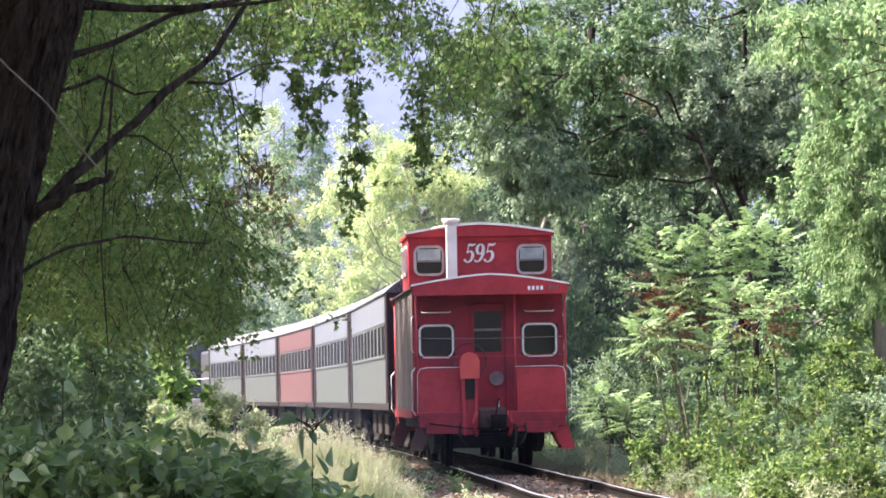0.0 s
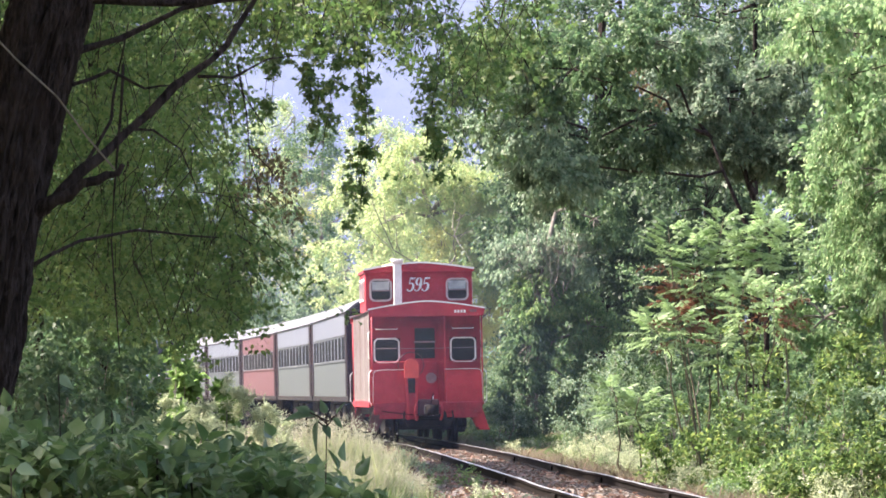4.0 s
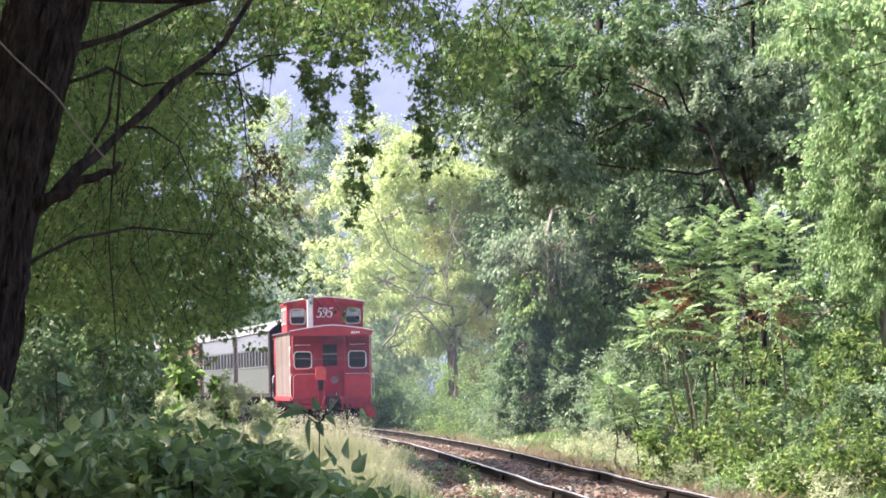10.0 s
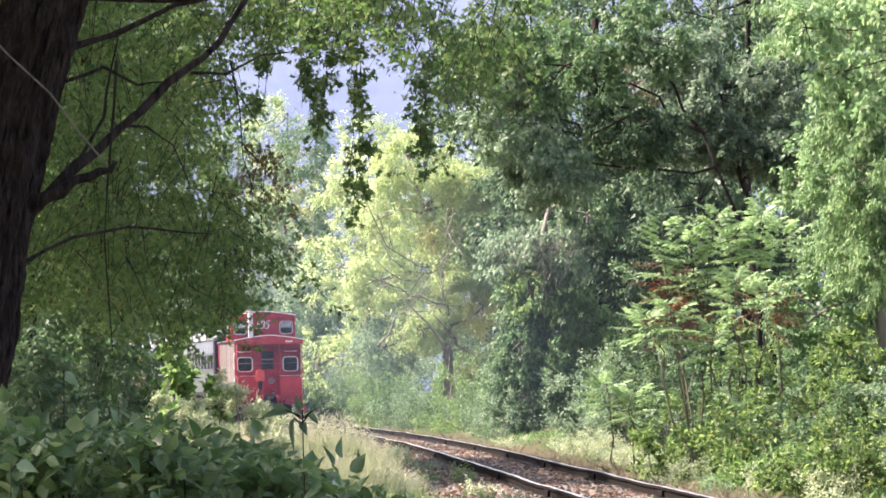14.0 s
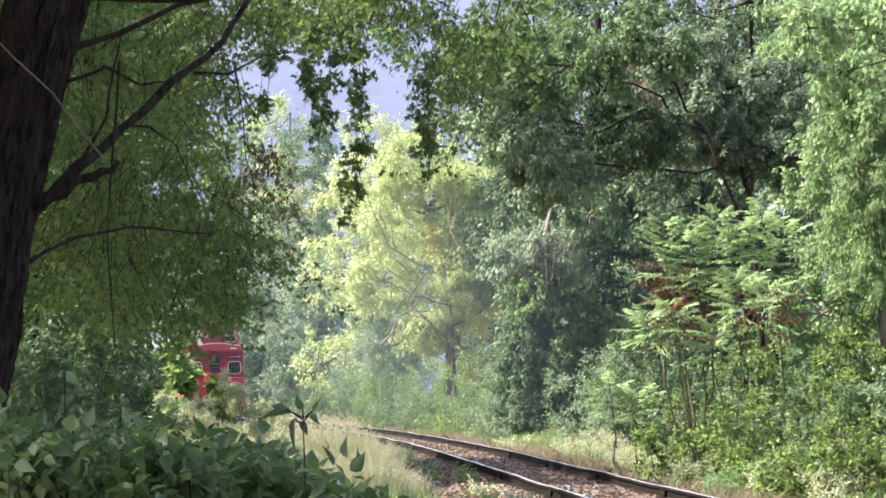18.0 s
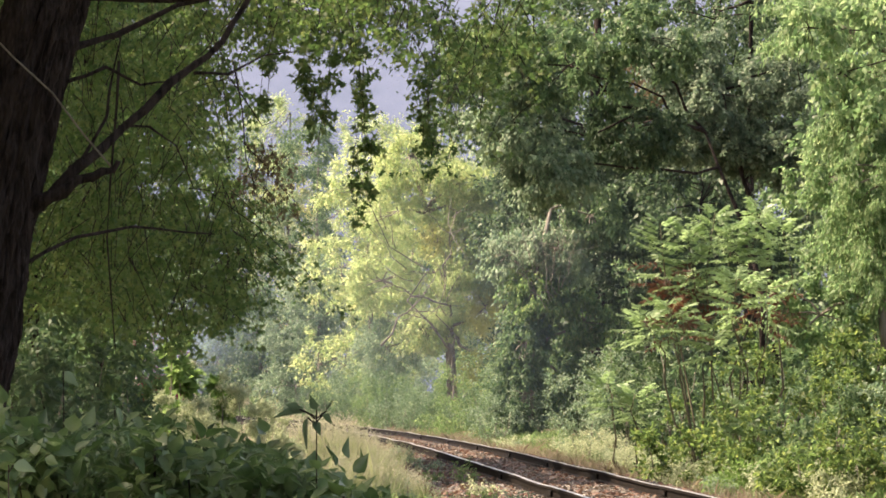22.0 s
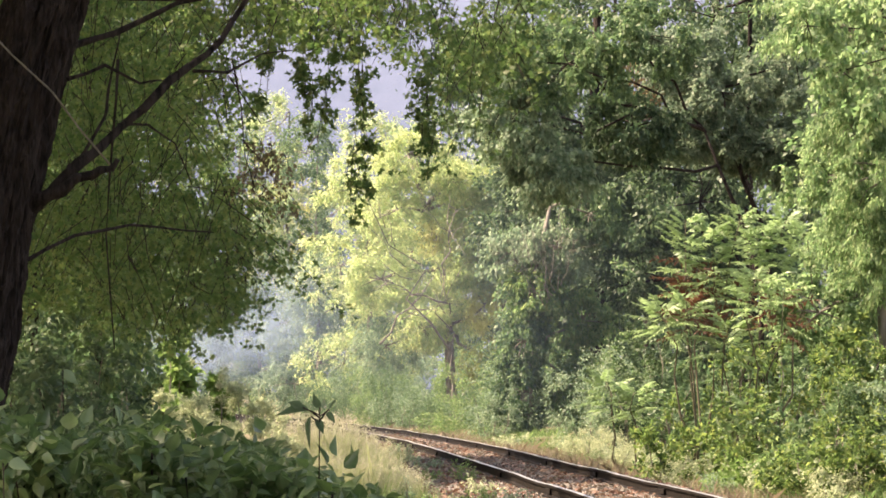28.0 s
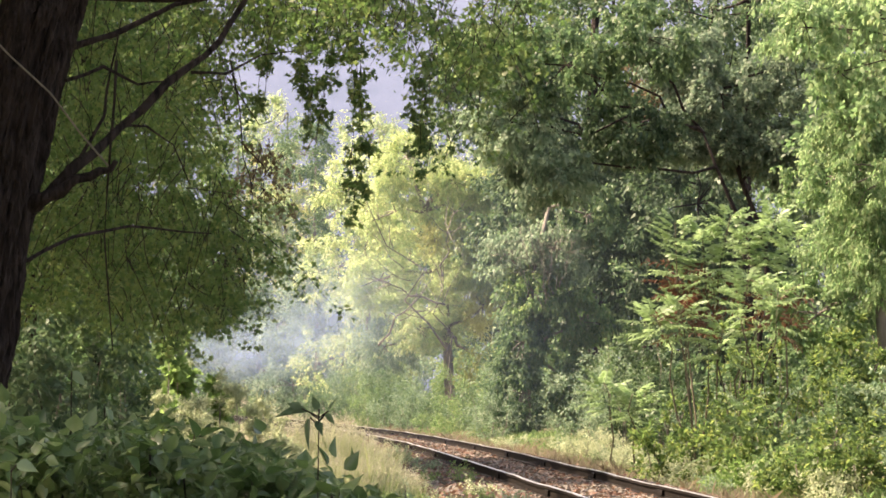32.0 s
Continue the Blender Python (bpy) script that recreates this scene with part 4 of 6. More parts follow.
def make_maple():
    rng = np.random.default_rng(21)
    rnd = random.Random(21)
    bx, by, bz = -2.95, 25.0, -0.45
    ob = thing("maple_tree", pose(bx, by, bz), "large old maple with dark furrowed bark and hanging green boughs", "tree")

    def loc(p):
        return (p[0] - bx, p[1] - by, p[2] - bz)
    # furrowed trunk
    way = [(-3.0, -0.6), (-2.86, 1.0), (-2.79, 1.3), (-2.725, 1.6), (-2.675, 2.0), (-2.62, 2.35), (-2.545, 2.72), (-2.48, 3.02), (-2.32, 3.6), (-2.2, 4.0), (-2.0, 5.2), (-1.8, 7.5)]
    rad = [0.34, 0.25, 0.24, 0.235, 0.235, 0.238, 0.24, 0.245, 0.25, 0.23, 0.18, 0.12]
    bm = bmesh.new()
    sides, rings = 96, []
    for i in range(220):
        k = i / 219 * (len(way) - 1)
        a = min(int(k), len(way) - 2)
        f = k - a
        x, z, r = (way[a][0] * (1 - f) + way[a + 1][0] * f, way[a][1] * (1 - f) + way[a + 1][1] * f, rad[a] * (1 - f) + rad[a + 1] * f)
        ring = []
        for s in range(sides):
            g = 2 * math.pi * s / sides
            ridge = noise.noise(Vector((math.cos(g) * 5.0, math.sin(g) * 5.0, z * 1.6))) * 0.02 + 0.035 * (1 - min(1, abs(noise.noise(Vector((math.cos(g) * 8, math.sin(g) * 8, z * 2.6)))) * 3.2)) ** 0.5 + 0.015 * noise.noise(Vector((math.cos(g) * 18, math.sin(g) * 18, z * 16))) - 0.03
            q = r + ridge
            ring.append(bm.verts.new(loc((x + math.cos(g) * q, by + math.sin(g) * q, z))))
        rings.append(ring)
    for a, b in zip(rings, rings[1:]):
        for s in range(sides):
            bm.faces.new((a[s], a[(s + 1) % sides], b[(s + 1) % sides], b[s]))
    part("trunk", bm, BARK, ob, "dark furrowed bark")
    limbs = (
        ([(-2.58, 25, 2.2), (-2.38, 25, 2.36), (-2.14, 25, 2.59), (-1.92, 25.2, 2.82), (-1.63, 25.4, 3.1), (-1.4, 25.6, 3.3), (-1.27, 25.8, 3.48), (-1.1, 26, 3.85), (-0.7, 26.5, 4.4)], 0.038),
        ([(-2.5, 25, 2.3), (-2.3, 24.9, 2.42), (-2.14, 24.9, 2.50), (-1.98, 24.9, 2.56), (-1.9, 24.9, 2.62)], 0.05),
        ([(-2.3, 25, 3.25), (-2.15, 25.2, 3.34), (-1.95, 25.4, 3.40), (-1.6, 25.6, 3.62), (-1.1, 25.9, 3.72), (-0.4, 26.5, 3.9), (0.3, 28, 4.2)], 0.024),
        ([(-2.3, 25, 3.6), (-2.0, 25, 3.62), (-1.6, 25, 3.58), (-1.35, 25, 3.62), (-0.8, 26, 3.8)], 0.035),
        ([(-2.5, 25, 2.0), (-2.2, 25.5, 2.2), (-1.9, 26, 2.28), (-1.6, 26.3, 2.26), (-1.42, 26.5, 2.25)], 0.013),
        ([(-2.14, 25, 2.62), (-2.0, 25.2, 2.9), (-1.96, 25.3, 3.2), (-1.9, 25.3, 3.5)], 0.012),
        ([(-1.92, 25.2, 2.85), (-1.75, 25.4, 2.86), (-1.6, 25.5, 2.75), (-1.5, 25.6, 2.5)], 0.009),
        ([(-2.2, 25, 3.1), (-2.0, 25.2, 3.2), (-1.8, 25.3, 3.1), (-1.62, 25.4, 3.13)], 0.014),
        ([(-1.98, 26, 3.3), (-2.02, 26, 2.8), (-2.05, 26, 2.2), (-2.0, 26, 1.5)], 0.010),
        ([(-1.5, 25.6, 3.2), (-1.3, 25.8, 3.2), (-1.1, 26.2, 3.35), (-0.9, 26.5, 3.4)], 0.010),
        ([(-1.28, 26, 3.3), (-1.22, 26, 3.0), (-1.2, 26, 2.7), (-1.12, 26, 2.45)], 0.005),
        ([(-1.3, 26, 3.2), (-1.1, 26, 2.9), (-1.02, 26, 2.93), (-0.95, 26, 3.0)], 0.004))
    for pts, r in limbs:
        k = len(pts)
        fine = []
        for a, b in zip(pts, pts[1:]):
            for f in (0, 0.5):
                fine.append(tuple(a[c] + (b[c] - a[c]) * f + rnd.uniform(-0.55, 0.55) * r for c in range(3)))
        fine.append(pts[-1])
        m = len(fine)
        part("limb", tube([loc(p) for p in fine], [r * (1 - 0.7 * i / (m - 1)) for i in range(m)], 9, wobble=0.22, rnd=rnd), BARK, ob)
    for i in range(26):
        y = rnd.uniform(25.3, 30)
        a, b = rnd.uniform(-0.1, -0.045), rnd.uniform(0.035, 0.1)
        p = Vector((a * y, y, 1.27 + b * y))
        pts, way_on = [p], Vector((rnd.uniform(-0.5, 0.5), 0, rnd.uniform(-0.9, 0.1))).normalized()
        for k in range(6):
            way_on = (way_on + Vector((rnd.uniform(-0.35, 0.35), 0, rnd.uniform(-0.45, 0.15)))).normalized()
            pts.append(pts[-1] + way_on * rnd.uniform(0.05, 0.13))
        part("twig", tube([loc(q) for q in pts], [0.0035, 0.003, 0.0027, 0.0024, 0.002, 0.0015, 0.001], 5), BARK, ob)
    part("dead_vine", tube([loc(p) for p in ((-2.72, 24.6, 3.45), (-2.5, 24.6, 3.22), (-2.26, 24.6, 3.0), (-2.1, 24.7, 2.78), (-1.93, 24.7, 2.58))], 0.006, 5), BARK_GREY, ob, "pale dead vine")

    # curtain of hanging boughs
    def curtain(n, a0, a1, b0, b1, y0, y1, low, ln0, ln1, holes, mat, leaf, per=42):
        out = []
        while len(out) < n:
            a, b, y = rnd.uniform(a0, a1), rnd.uniform(b0, b1), rnd.uniform(y0, y1)
            ln = rnd.uniform(ln0, ln1)
            if noise.noise(Vector((a * 120, b * 90, y * 0.05))) < holes or noise.noise(Vector((a * 260, b * 330, y * 0.06))) < -0.05:
                continue
            x, z = a * y, 1.27 + b * y
            ln = min(ln, z - 1.27 - (low(a) + rnd.uniform(-0.003, 0.005)) * y)
            if ln > 0.15:
                out.append((x - bx, y - by, z - bz, ln))
        return strands(ob, out, mat, BARK, rng, leaf, per=per)

    def hem(a):
        return float(np.interp(a, (-0.085, -0.070, -0.064, -0.0605, -0.048, -0.041), (0.016, 0.011, 0.008, 0.0135, 0.0155, 0.034)))
    curtain(90, -0.108, -0.075, 0.03, 0.10, 29, 40, hem, 0.5, 1.1, -0.25, LEAF_SHADE, 0.054, 90)
    curtain(115, -0.085, -0.051, 0.03, 0.10, 29, 40, hem, 0.4, 1.0, -0.12, LEAF_SHADE, 0.054, 90)
    curtain(100, -0.108, -0.07, 0.012, 0.06, 32, 42, hem, 0.5, 1.1, -0.4, LEAF_SHADE, 0.054, 90)
    curtain(120, -0.08, -0.042, 0.012, 0.058, 32, 42, hem, 0.4, 0.9, -0.4, LEAF_SHADE, 0.054, 90)
    curtain(40, -0.052, -0.041, 0.018, 0.048, 33, 38, hem, 0.25, 0.6, -0.5, LEAF_SHADE, 0.052, 90)
    curtain(240, -0.108, -0.050, 0.06, 0.112, 36, 44, lambda a: 0.05, 0.5, 1.1, -0.6, LEAF_SHADE, 0.056, 90)
    curtain(45, -0.063, -0.046, 0.018, 0.034, 33, 38, hem, 0.25, 0.5, -0.9, LEAF_SHADE, 0.054, 90)
    curtain(20, -0.046, -0.034, 0.046, 0.060, 34, 38, lambda a: 0.04, 0.2, 0.4, -0.5, LEAF_BROWN, 0.05, 80)
    # the far side of the crown
    curtain(230, -0.110, -0.058, 0.030, 0.112, 43, 50, lambda a: 0.022, 0.6, 1.3, -0.3, LEAF_SHADE, 0.07, 80)
    # boughs across the top and the tassels that hang from them
    curtain(230, -0.05, -0.010, 0.086, 0.108, 30, 38, lambda a: 0.081, 0.25, 0.5, -0.6, LEAF_SHADE, 0.052, 95)
    curtain(85, -0.014, 0.022, 0.072, 0.105, 30, 38, lambda a: float(np.interp(a, (-0.014, -0.004, 0.005), (0.09, 0.072, 0.06))), 0.3, 0.7, -0.5, LEAF_SHADE, 0.052, 90)
    curtain(22, -0.003, 0.016, 0.060, 0.080, 33, 38, lambda a: 0.055, 0.2, 0.4, -0.5, LEAF_SHADE, 0.052, 85)
    for a, top, low, k in ((-0.0195, 0.086, 0.050, 12), (-0.031, 0.090, 0.068, 8), (-0.0275, 0.088, 0.062, 6), (-0.040, 0.088, 0.074, 5), (-0.003, 0.08, 0.056, 8)):
        y = rnd.uniform(33, 36)
        out = []
        for i in range(k):
            q = i / k
            out.append(((a + rnd.uniform(-0.0016, 0.0016)) * y - bx, y + rnd.uniform(-0.2, 0.2) - by, 1.27 + (top - (top - low) * q) * y - bz, rnd.uniform(0.25, 0.45)))
        HANGERS.append((strands(ob, out, LEAF_SHADE, BARK, rng, 0.06, per=150, stray=0.1), (a * y - bx, y - by, 1.27 + top * y - bz)))
    # crown masses added out of view, above and aside, to shade what is below
    for (x, y, z, rx, ry, rz, n) in ((-2.5, 27, 8.0, 3.0, 4.0, 1.8, 6000), (-0.8, 34, 7.2, 2.4, 4.0, 1.3, 3000), (-6.2, 36, 9.2, 2.5, 5.0, 1.4, 3200), (-5.5, 28, 6.6, 2.5, 4, 1.9, 7000), (-5.6, 34, 6.0, 1.8, 6.0, 1.2, 1000), (-4.9, 34, 6.1, 1.0, 6.0, 0.8, 3500), (-9.8, 36, 9.3, 1.8, 7.0, 1.4, 7000), (-8.5, 34, 7.5, 2.4, 5, 2.4, 8000), (-3.2, 36, 7.8, 2.2, 3.5, 1.3, 4500), (-6.6, 42, 9.0, 2.5, 4.0, 1.6, 9000), (-5.2, 30, 3.6, 1.1, 5.0, 1.0, 12000),
                                     (-4.8, 23, 5.4, 1.6, 3.0, 1.4, 11000), (-2.6, 18, 5.4, 1.6, 2.8, 0.8, 1500), (-5.0, 18, 5.0, 1.6, 3.0, 1.6, 2200), (0.5, 14, 6.6, 4.0, 6.0, 1.2, 9000), (-5.5, 9, 6.4, 3.0, 6.0, 2.0, 9000), (2.5, 25, 8.2, 3.0, 5.0, 1.2, 7000)):
        at, off, c = cloud([(x - bx, y - by, z - bz, rx, ry, rz)], n, rng, 70, 0.5, 0.2)
        part("crown", leaves("crown", at, off + rng.normal(size=off.shape) * 0.2 + np.array((0, 0, -0.2)), 0.22, 0.13, rng, 0.6), LEAF_SHADE, ob)
        part("limb", tube([(0.9, 0.1, 6.0), ((x - bx + 0.9) / 2, (y - by) / 2, (z - bz + 6.3) / 2), (x - bx, y - by, z - bz)], [0.09, 0.07, 0.04], 7), BARK, ob)
    return ob


HANGERS = []
maple = make_maple()


THICKET, VINE = [], []


def seed_grass(x, y, h, w, seed):
    """A tuft of thin upright blades, many of them ending in a feathery seed head."""
    rng = np.random.default_rng(seed)
    g = ground_z(x, y)
    ob = thing("seeding_grass_clump", pose(x, y, g), "pale seeding grass clump beside the rails", "grass", "pale grass")
    n = 290
    foot = np.column_stack((rng.normal(0, w, n), rng.normal(0, 0.25, n), np.zeros(n)))
    way = np.column_stack((rng.normal(0, 0.16, n), rng.normal(0, 0.16, n), np.ones(n)))
    ln = h * rng.uniform(0.55, 1.08, n)
    part("blade_tuft", leaves("blade_tuft", foot, way, ln[:, None], 0.012, rng, 0.2, spread=0.1), GRASS_PALE, ob)
    low = np.column_stack((rng.normal(0, w * 1.2, 130), rng.normal(0, 0.25, 130), np.zeros(130)))
    lean = np.column_stack((rng.normal(0, 0.4, 130), rng.normal(0, 0.4, 130), np.ones(130)))
    part("green_blade_tuft", leaves("green_blade_tuft", low, lean, h * rng.uniform(0.3, 0.8, 130)[:, None], 0.016, rng, 0.2, spread=0.1), LEAF_FRESH, ob, "fresh green blades")
    tip = foot + unit(way) * ln[:, None] * 0.95
    k = 13
    at = np.repeat(tip[::2], k, axis=0) + rng.normal(size=(len(tip[::2]) * k, 3)) * np.array((0.018, 0.018, 0.06))
    out = rng.normal(size=at.shape) * 0.6 + np.array((0.2, 0, 0.5))
    part("seed_head_spray", leaves("seed_head_spray", at, out, 0.035, 0.010, rng, 0.2), SEED_PALE, ob)
    return ob


# ---- trees and shrubs along the line ----
def veg():
    # right: dark mass of tall trees
    tree("dark_tree", "tall dark green broadleaf tree behind the railway", (4.8, 132, -0.1), [(0, 0, 0), (0.1, 0, 4), (0, 0, 9), (0.2, 0, 15)], 0.35,
         [(-1.0, 0, 7.5, 2.8, 2.5, 2.4), (2.4, 0, 8, 2.8, 2.5, 2.8), (0.6, 0, 11.5, 3.4, 3, 2.6), (-2.5, 0.5, 11, 2.2, 2, 2.2), (4.5, 0, 11, 2.4, 2.2, 2.6), (1.5, -1, 5.0, 2.3, 2, 1.6), (4.6, -0.5, 5.6, 1.6, 1.8, 1.6), (1.7, -2.8, 11.4, 0.7, 0.4, 0.8, LEAF_BROWN, 0.07), (2.3, -2.8, 9.8, 0.5, 0.4, 0.9, LEAF_BROWN, 0.05)],
         LEAF_DEEP, BARK, 31, leaf=0.15, per=9000, clumps=75, size=0.42)
    tree("grey_leaved_tree", "grey-green tree with dark forked limbs", (8.0, 100, 0.0), [(0, 0, 0), (-0.1, 0, 3.2), (-0.3, 0, 5.0), (-0.8, 0, 6.2), (-1.1, 0, 7.2), (-1.3, 0, 8.4)], 0.09,
         [(-1.5, 0, 8.3, 1.4, 1.4, 0.9), (-2.2, 0, 7.3, 0.9, 1.0, 0.55), (0.1, 0, 7.0, 1.0, 1.2, 0.7), (0.5, 0.3, 8.9, 1.3, 1.2, 0.9), (-0.9, 0, 6.9, 0.9, 1, 0.5), (-2.3, 0.5, 9.3, 1.0, 1, 0.6)],
         LEAF_SILVER, BARK, 32, leaf=0.12, per=4500, clumps=40, size=0.28, limb_r=0.04)
    tree("sunlit_tree", "light green tree with drooping branch ends", (7.2, 62, 0.0), [(0, 0, 0), (0, 0, 3), (-0.2, 0, 6), (-0.2, 0, 9)], 0.15,
         [(-1.55, 0, 6.7, 0.9, 1.0, 0.5), (-0.7, 0, 5.9, 0.9, 1.0, 0.5), (-1.1, 0.2, 5.1, 0.55, 0.7, 0.45), (-0.6, -0.3, 4.4, 0.8, 0.9, 0.6), (-1.0, 0.2, 3.7, 0.6, 0.7, 0.5), (0.4, 0, 7.4, 1.6, 1.4, 1.2), (-0.5, 0, 3.0, 0.9, 0.8, 0.6)],
         LEAF_LIME, BARK_GREY, 33, leaf=0.085, wide=0.32, per=6500, clumps=60, size=0.2, droop=0.6)
    tree("leaning_tree", "green tree leaning over the bushes beside the line", (8.6, 80, 0.1), [(0, 0, 0), (-0.2, 0, 3), (-0.6, 0, 5), (-0.8, 0, 8)], 0.16,
         [(-0.9, 0, 5.2, 1.2, 1.0, 0.8), (-0.4, 0, 3.8, 1.3, 1.0, 0.8), (0.2, 0, 6.6, 1.3, 1.2, 0.9), (-1.4, 0, 2.6, 1.0, 0.9, 0.8)], LEAF_LIME, BARK_GREY, 36,
         leaf=0.10, per=5000, clumps=45, size=0.26)
    tree("roadside_tree", "yellow-green tree whose leafy branch hangs over the bushes", (7.3, 48, -0.1), [(0, 0, 0), (-0.1, 0, 3), (-0.4, 0, 5), (-0.6, 0, 7.5)], 0.12,
         [(-3.1, 0, 5.5, 0.35, 0.5, 0.3), (-2.7, 0.2, 5.0, 0.4, 0.5, 0.35), (-2.3, 0, 5.6, 0.4, 0.5, 0.3), (-2.35, -0.2, 4.4, 0.3, 0.5, 0.3), (-1.9, 0, 4.9, 0.3, 0.5, 0.5)], LEAF_LIME, BARK, 38,
         leaf=0.085, wide=0.55, per=620, clumps=16, size=0.14, limb_r=0.018, droop=0.4)
    # vine-covered tree
    VINE.append(tree("vine_covered_tree", "dead tree wrapped in dark green vines", (2.6, 126, -0.1), [(0, 0, 0), (0.05, 0, 2.5), (0.2, 0, 4.5), (0.7, 0, 6.8)], 0.2,
         [(-0.15, 0, 1.2, 0.75, 0.8, 1.1), (-0.1, 0, 2.8, 0.75, 0.8, 1.0), (0.3, 0, 4.3, 0.9, 0.9, 0.9, LEAF_MID), (0.9, 0, 5.6, 1.0, 0.9, 0.9, LEAF_GREY), (1.7, 0.2, 3.4, 0.8, 0.8, 1.0, LEAF_MID), (1.5, 0.3, 1.5, 0.9, 0.8, 1.1, LEAF_MID), (-0.5, 0.4, 5.4, 0.8, 0.8, 0.7, LEAF_GREY, 0.7), (1.9, 0.2, 6.6, 1.0, 0.9, 0.9)], LEAF_DARK, BARK_GREY, 34,
         leaf=0.13, per=5000, clumps=60, size=0.26, droop=0.7))
    # overhanging dark foliage, right of the gap
    tree("overhanging_tree", "green tree whose boughs reach over the line", (7.4, 97, 0.0), [(0, 0, 0), (0, 0, 3.5), (-0.4, 0, 5.0), (-1.0, 0, 6.4), (-1.3, 0, 7.2)], 0.09,
         [(-6.3, -2, 8.9, 1.1, 1.2, 0.8, LEAF_MID), (-5.8, -2, 7.3, 1.0, 1.2, 0.9), (-4.9, -2, 6.2, 1.0, 1.2, 0.8), (-4.5, -2, 8.6, 1.4, 1.4, 1.0, LEAF_DARK), (-2.9, -1, 9.2, 1.6, 1.4, 1.0, LEAF_DARK), (-3.0, -1, 7.2, 1.2, 1.2, 0.8, LEAF_DEEP)],
         LEAF_GREY, BARK, 37, leaf=0.12, per=5200, clumps=50, size=0.27, droop=0.45, limb_r=0.04)
    # centre: light trees on the outside of the curve
    tree("locust_tree", "light yellow-green tree with bare grey limbs", (0.6, 190, -0.2), [(0, 0, 0), (-0.2, 0, 4), (-0.4, 0, 7), (-1.2, 0, 9.5), (-2.0, 0, 12)], 0.25,
         [(-2.5, 0, 9.5, 2.0, 2.0, 1.7), (0.5, 0, 8, 1.4, 2, 1.7), (-3.2, 0, 6.4, 1.7, 1.8, 1.3), (-0.6, 0, 5, 1.5, 1.6, 1.3), (-1.8, 0, 12, 2.0, 2, 1.3), (1.0, 0, 10.6, 1.5, 1.6, 1.2), (-3.0, 0, 3.4, 1.6, 1.4, 1.3, LEAF_GREY, 0.8),
          (0.3, -1.6, 6.9, 1.1, 0.9, 0.9, LEAF_GOLD, 0.6), (1.2, -1.3, 8.7, 1.1, 0.9, 0.9, LEAF_GOLD, 0.6), (0.2, -1.4, 10.7, 1.2, 0.9, 0.9, LEAF_GOLD, 0.6), (-1.4, -1.6, 4.2, 1.2, 0.9, 0.9, LEAF_GOLD, 0.6), (2.2, -0.8, 9.6, 1.2, 1.0, 1.0, LEAF_LIGHT, 0.7), (2.1, -0.8, 6.4, 1.0, 1.0, 1.0, LEAF_LIGHT, 0.7), (-0.6, -1, 8.2, 0.8, 0.8, 0.8, LEAF_YELLOW, 0.2), (1.4, -1, 5.2, 0.7, 0.8, 1.2, LEAF_YELLOW, 0.35), (1.3, -1, 2.6, 0.9, 0.9, 0.9, LEAF_YELLOW, 0.25)],
         LEAF_GOLD, BARK_GREY, 35, leaf=0.13, wide=0.45, per=8000, clumps=75, size=0.4, limb_r=0.09, droop=0.5)
    far = [(-6.9, 236, 17.5, LEAF_DARK), (-9.0, 250, 20.0, LEAF_LIGHT), (-12.0, 252, 18.5, LEAF_MID), (-10.2, 238, 8.0, LEAF_DARK), (-13.0, 246, 9.0, LEAF_DARK), (-15.5, 262, 20, LEAF_MID), (-3.4, 240, 18.5, LEAF_LIGHT), (0.5, 244, 19, LEAF_MID), (4, 230, 19, LEAF_LIGHT), (-6.5, 225, 9, LEAF_GREY), (-3.6, 212, 14, LEAF_GOLD), (-1.5, 222, 12, LEAF_GOLD), (-19, 300, 16, LEAF_MID),
           (-24, 330, 15, LEAF_MID), (-9.5, 262, 17, LEAF_YELLOW)]
    for i, (x, y, h, mat) in enumerate(far):
        tree("far_tree", "leafy tree at the bend of the line", (x, y, -0.3), [(0, 0, 0), (0.1, 0, h * 0.3), (0, 0, h * 0.6), (0.1, 0, h * 0.9)], 0.2,
             [(-0.6, 0, h * 0.84, 1.9, 2, h * 0.12), (1.2, 0, h * 0.66, 2.0, 2, h * 0.15), (-1.4, 0, h * 0.55, 2.1, 2, h * 0.15), (1.0, -0.5, h * 0.36, 2.3, 2, h * 0.16), (-1.2, -0.5, h * 0.2, 2.3, 2, h * 0.16)],
             mat, BARK_GREY, 50 + i, leaf=0.16, wide=0.5, per=4000, clumps=60, size=0.46, group="far trees")
    back = [(4.4, 165, 17), (6.5, 158, 18), (10, 152, 18), (13.5, 146, 18), (16.5, 140, 18), (5.6, 150, 9), (7.2, 147, 10), (8.8, 143, 10), (9.5, 130, 15), (13, 118, 16), (12, 98, 14), (10.8, 82, 12), (3.0, 205, 20), (5.5, 185, 20), (10.5, 178, 20), (15, 170, 20), (19, 165, 20)]
    for i, (x, y, h) in enumerate(back):
        tree("forest_tree", "tall tree in the dark wood", (x, y, -0.2), [(0, 0, 0), (0.1, 0, h * 0.3), (0, 0, h * 0.6), (0.1, 0, h * 0.9)], 0.26,
             [(-1, 0, h * 0.86, 2.4, 2.2, h * 0.13), (1.5, 0, h * 0.66, 2.4, 2.2, h * 0.16), (-1.5, 0, h * 0.48, 2.4, 2.2, h * 0.15), (1.2, -0.5, h * 0.28, 2.6, 2.2, h * 0.15), (-0.9, -0.7, h * 0.12, 2.6, 2.0, h * 0.12)],
             LEAF_DARK if i % 2 else LEAF_DEEP, BARK, 70 + i, leaf=0.19, per=2600, clumps=50, size=0.48, group="trees of the wood")
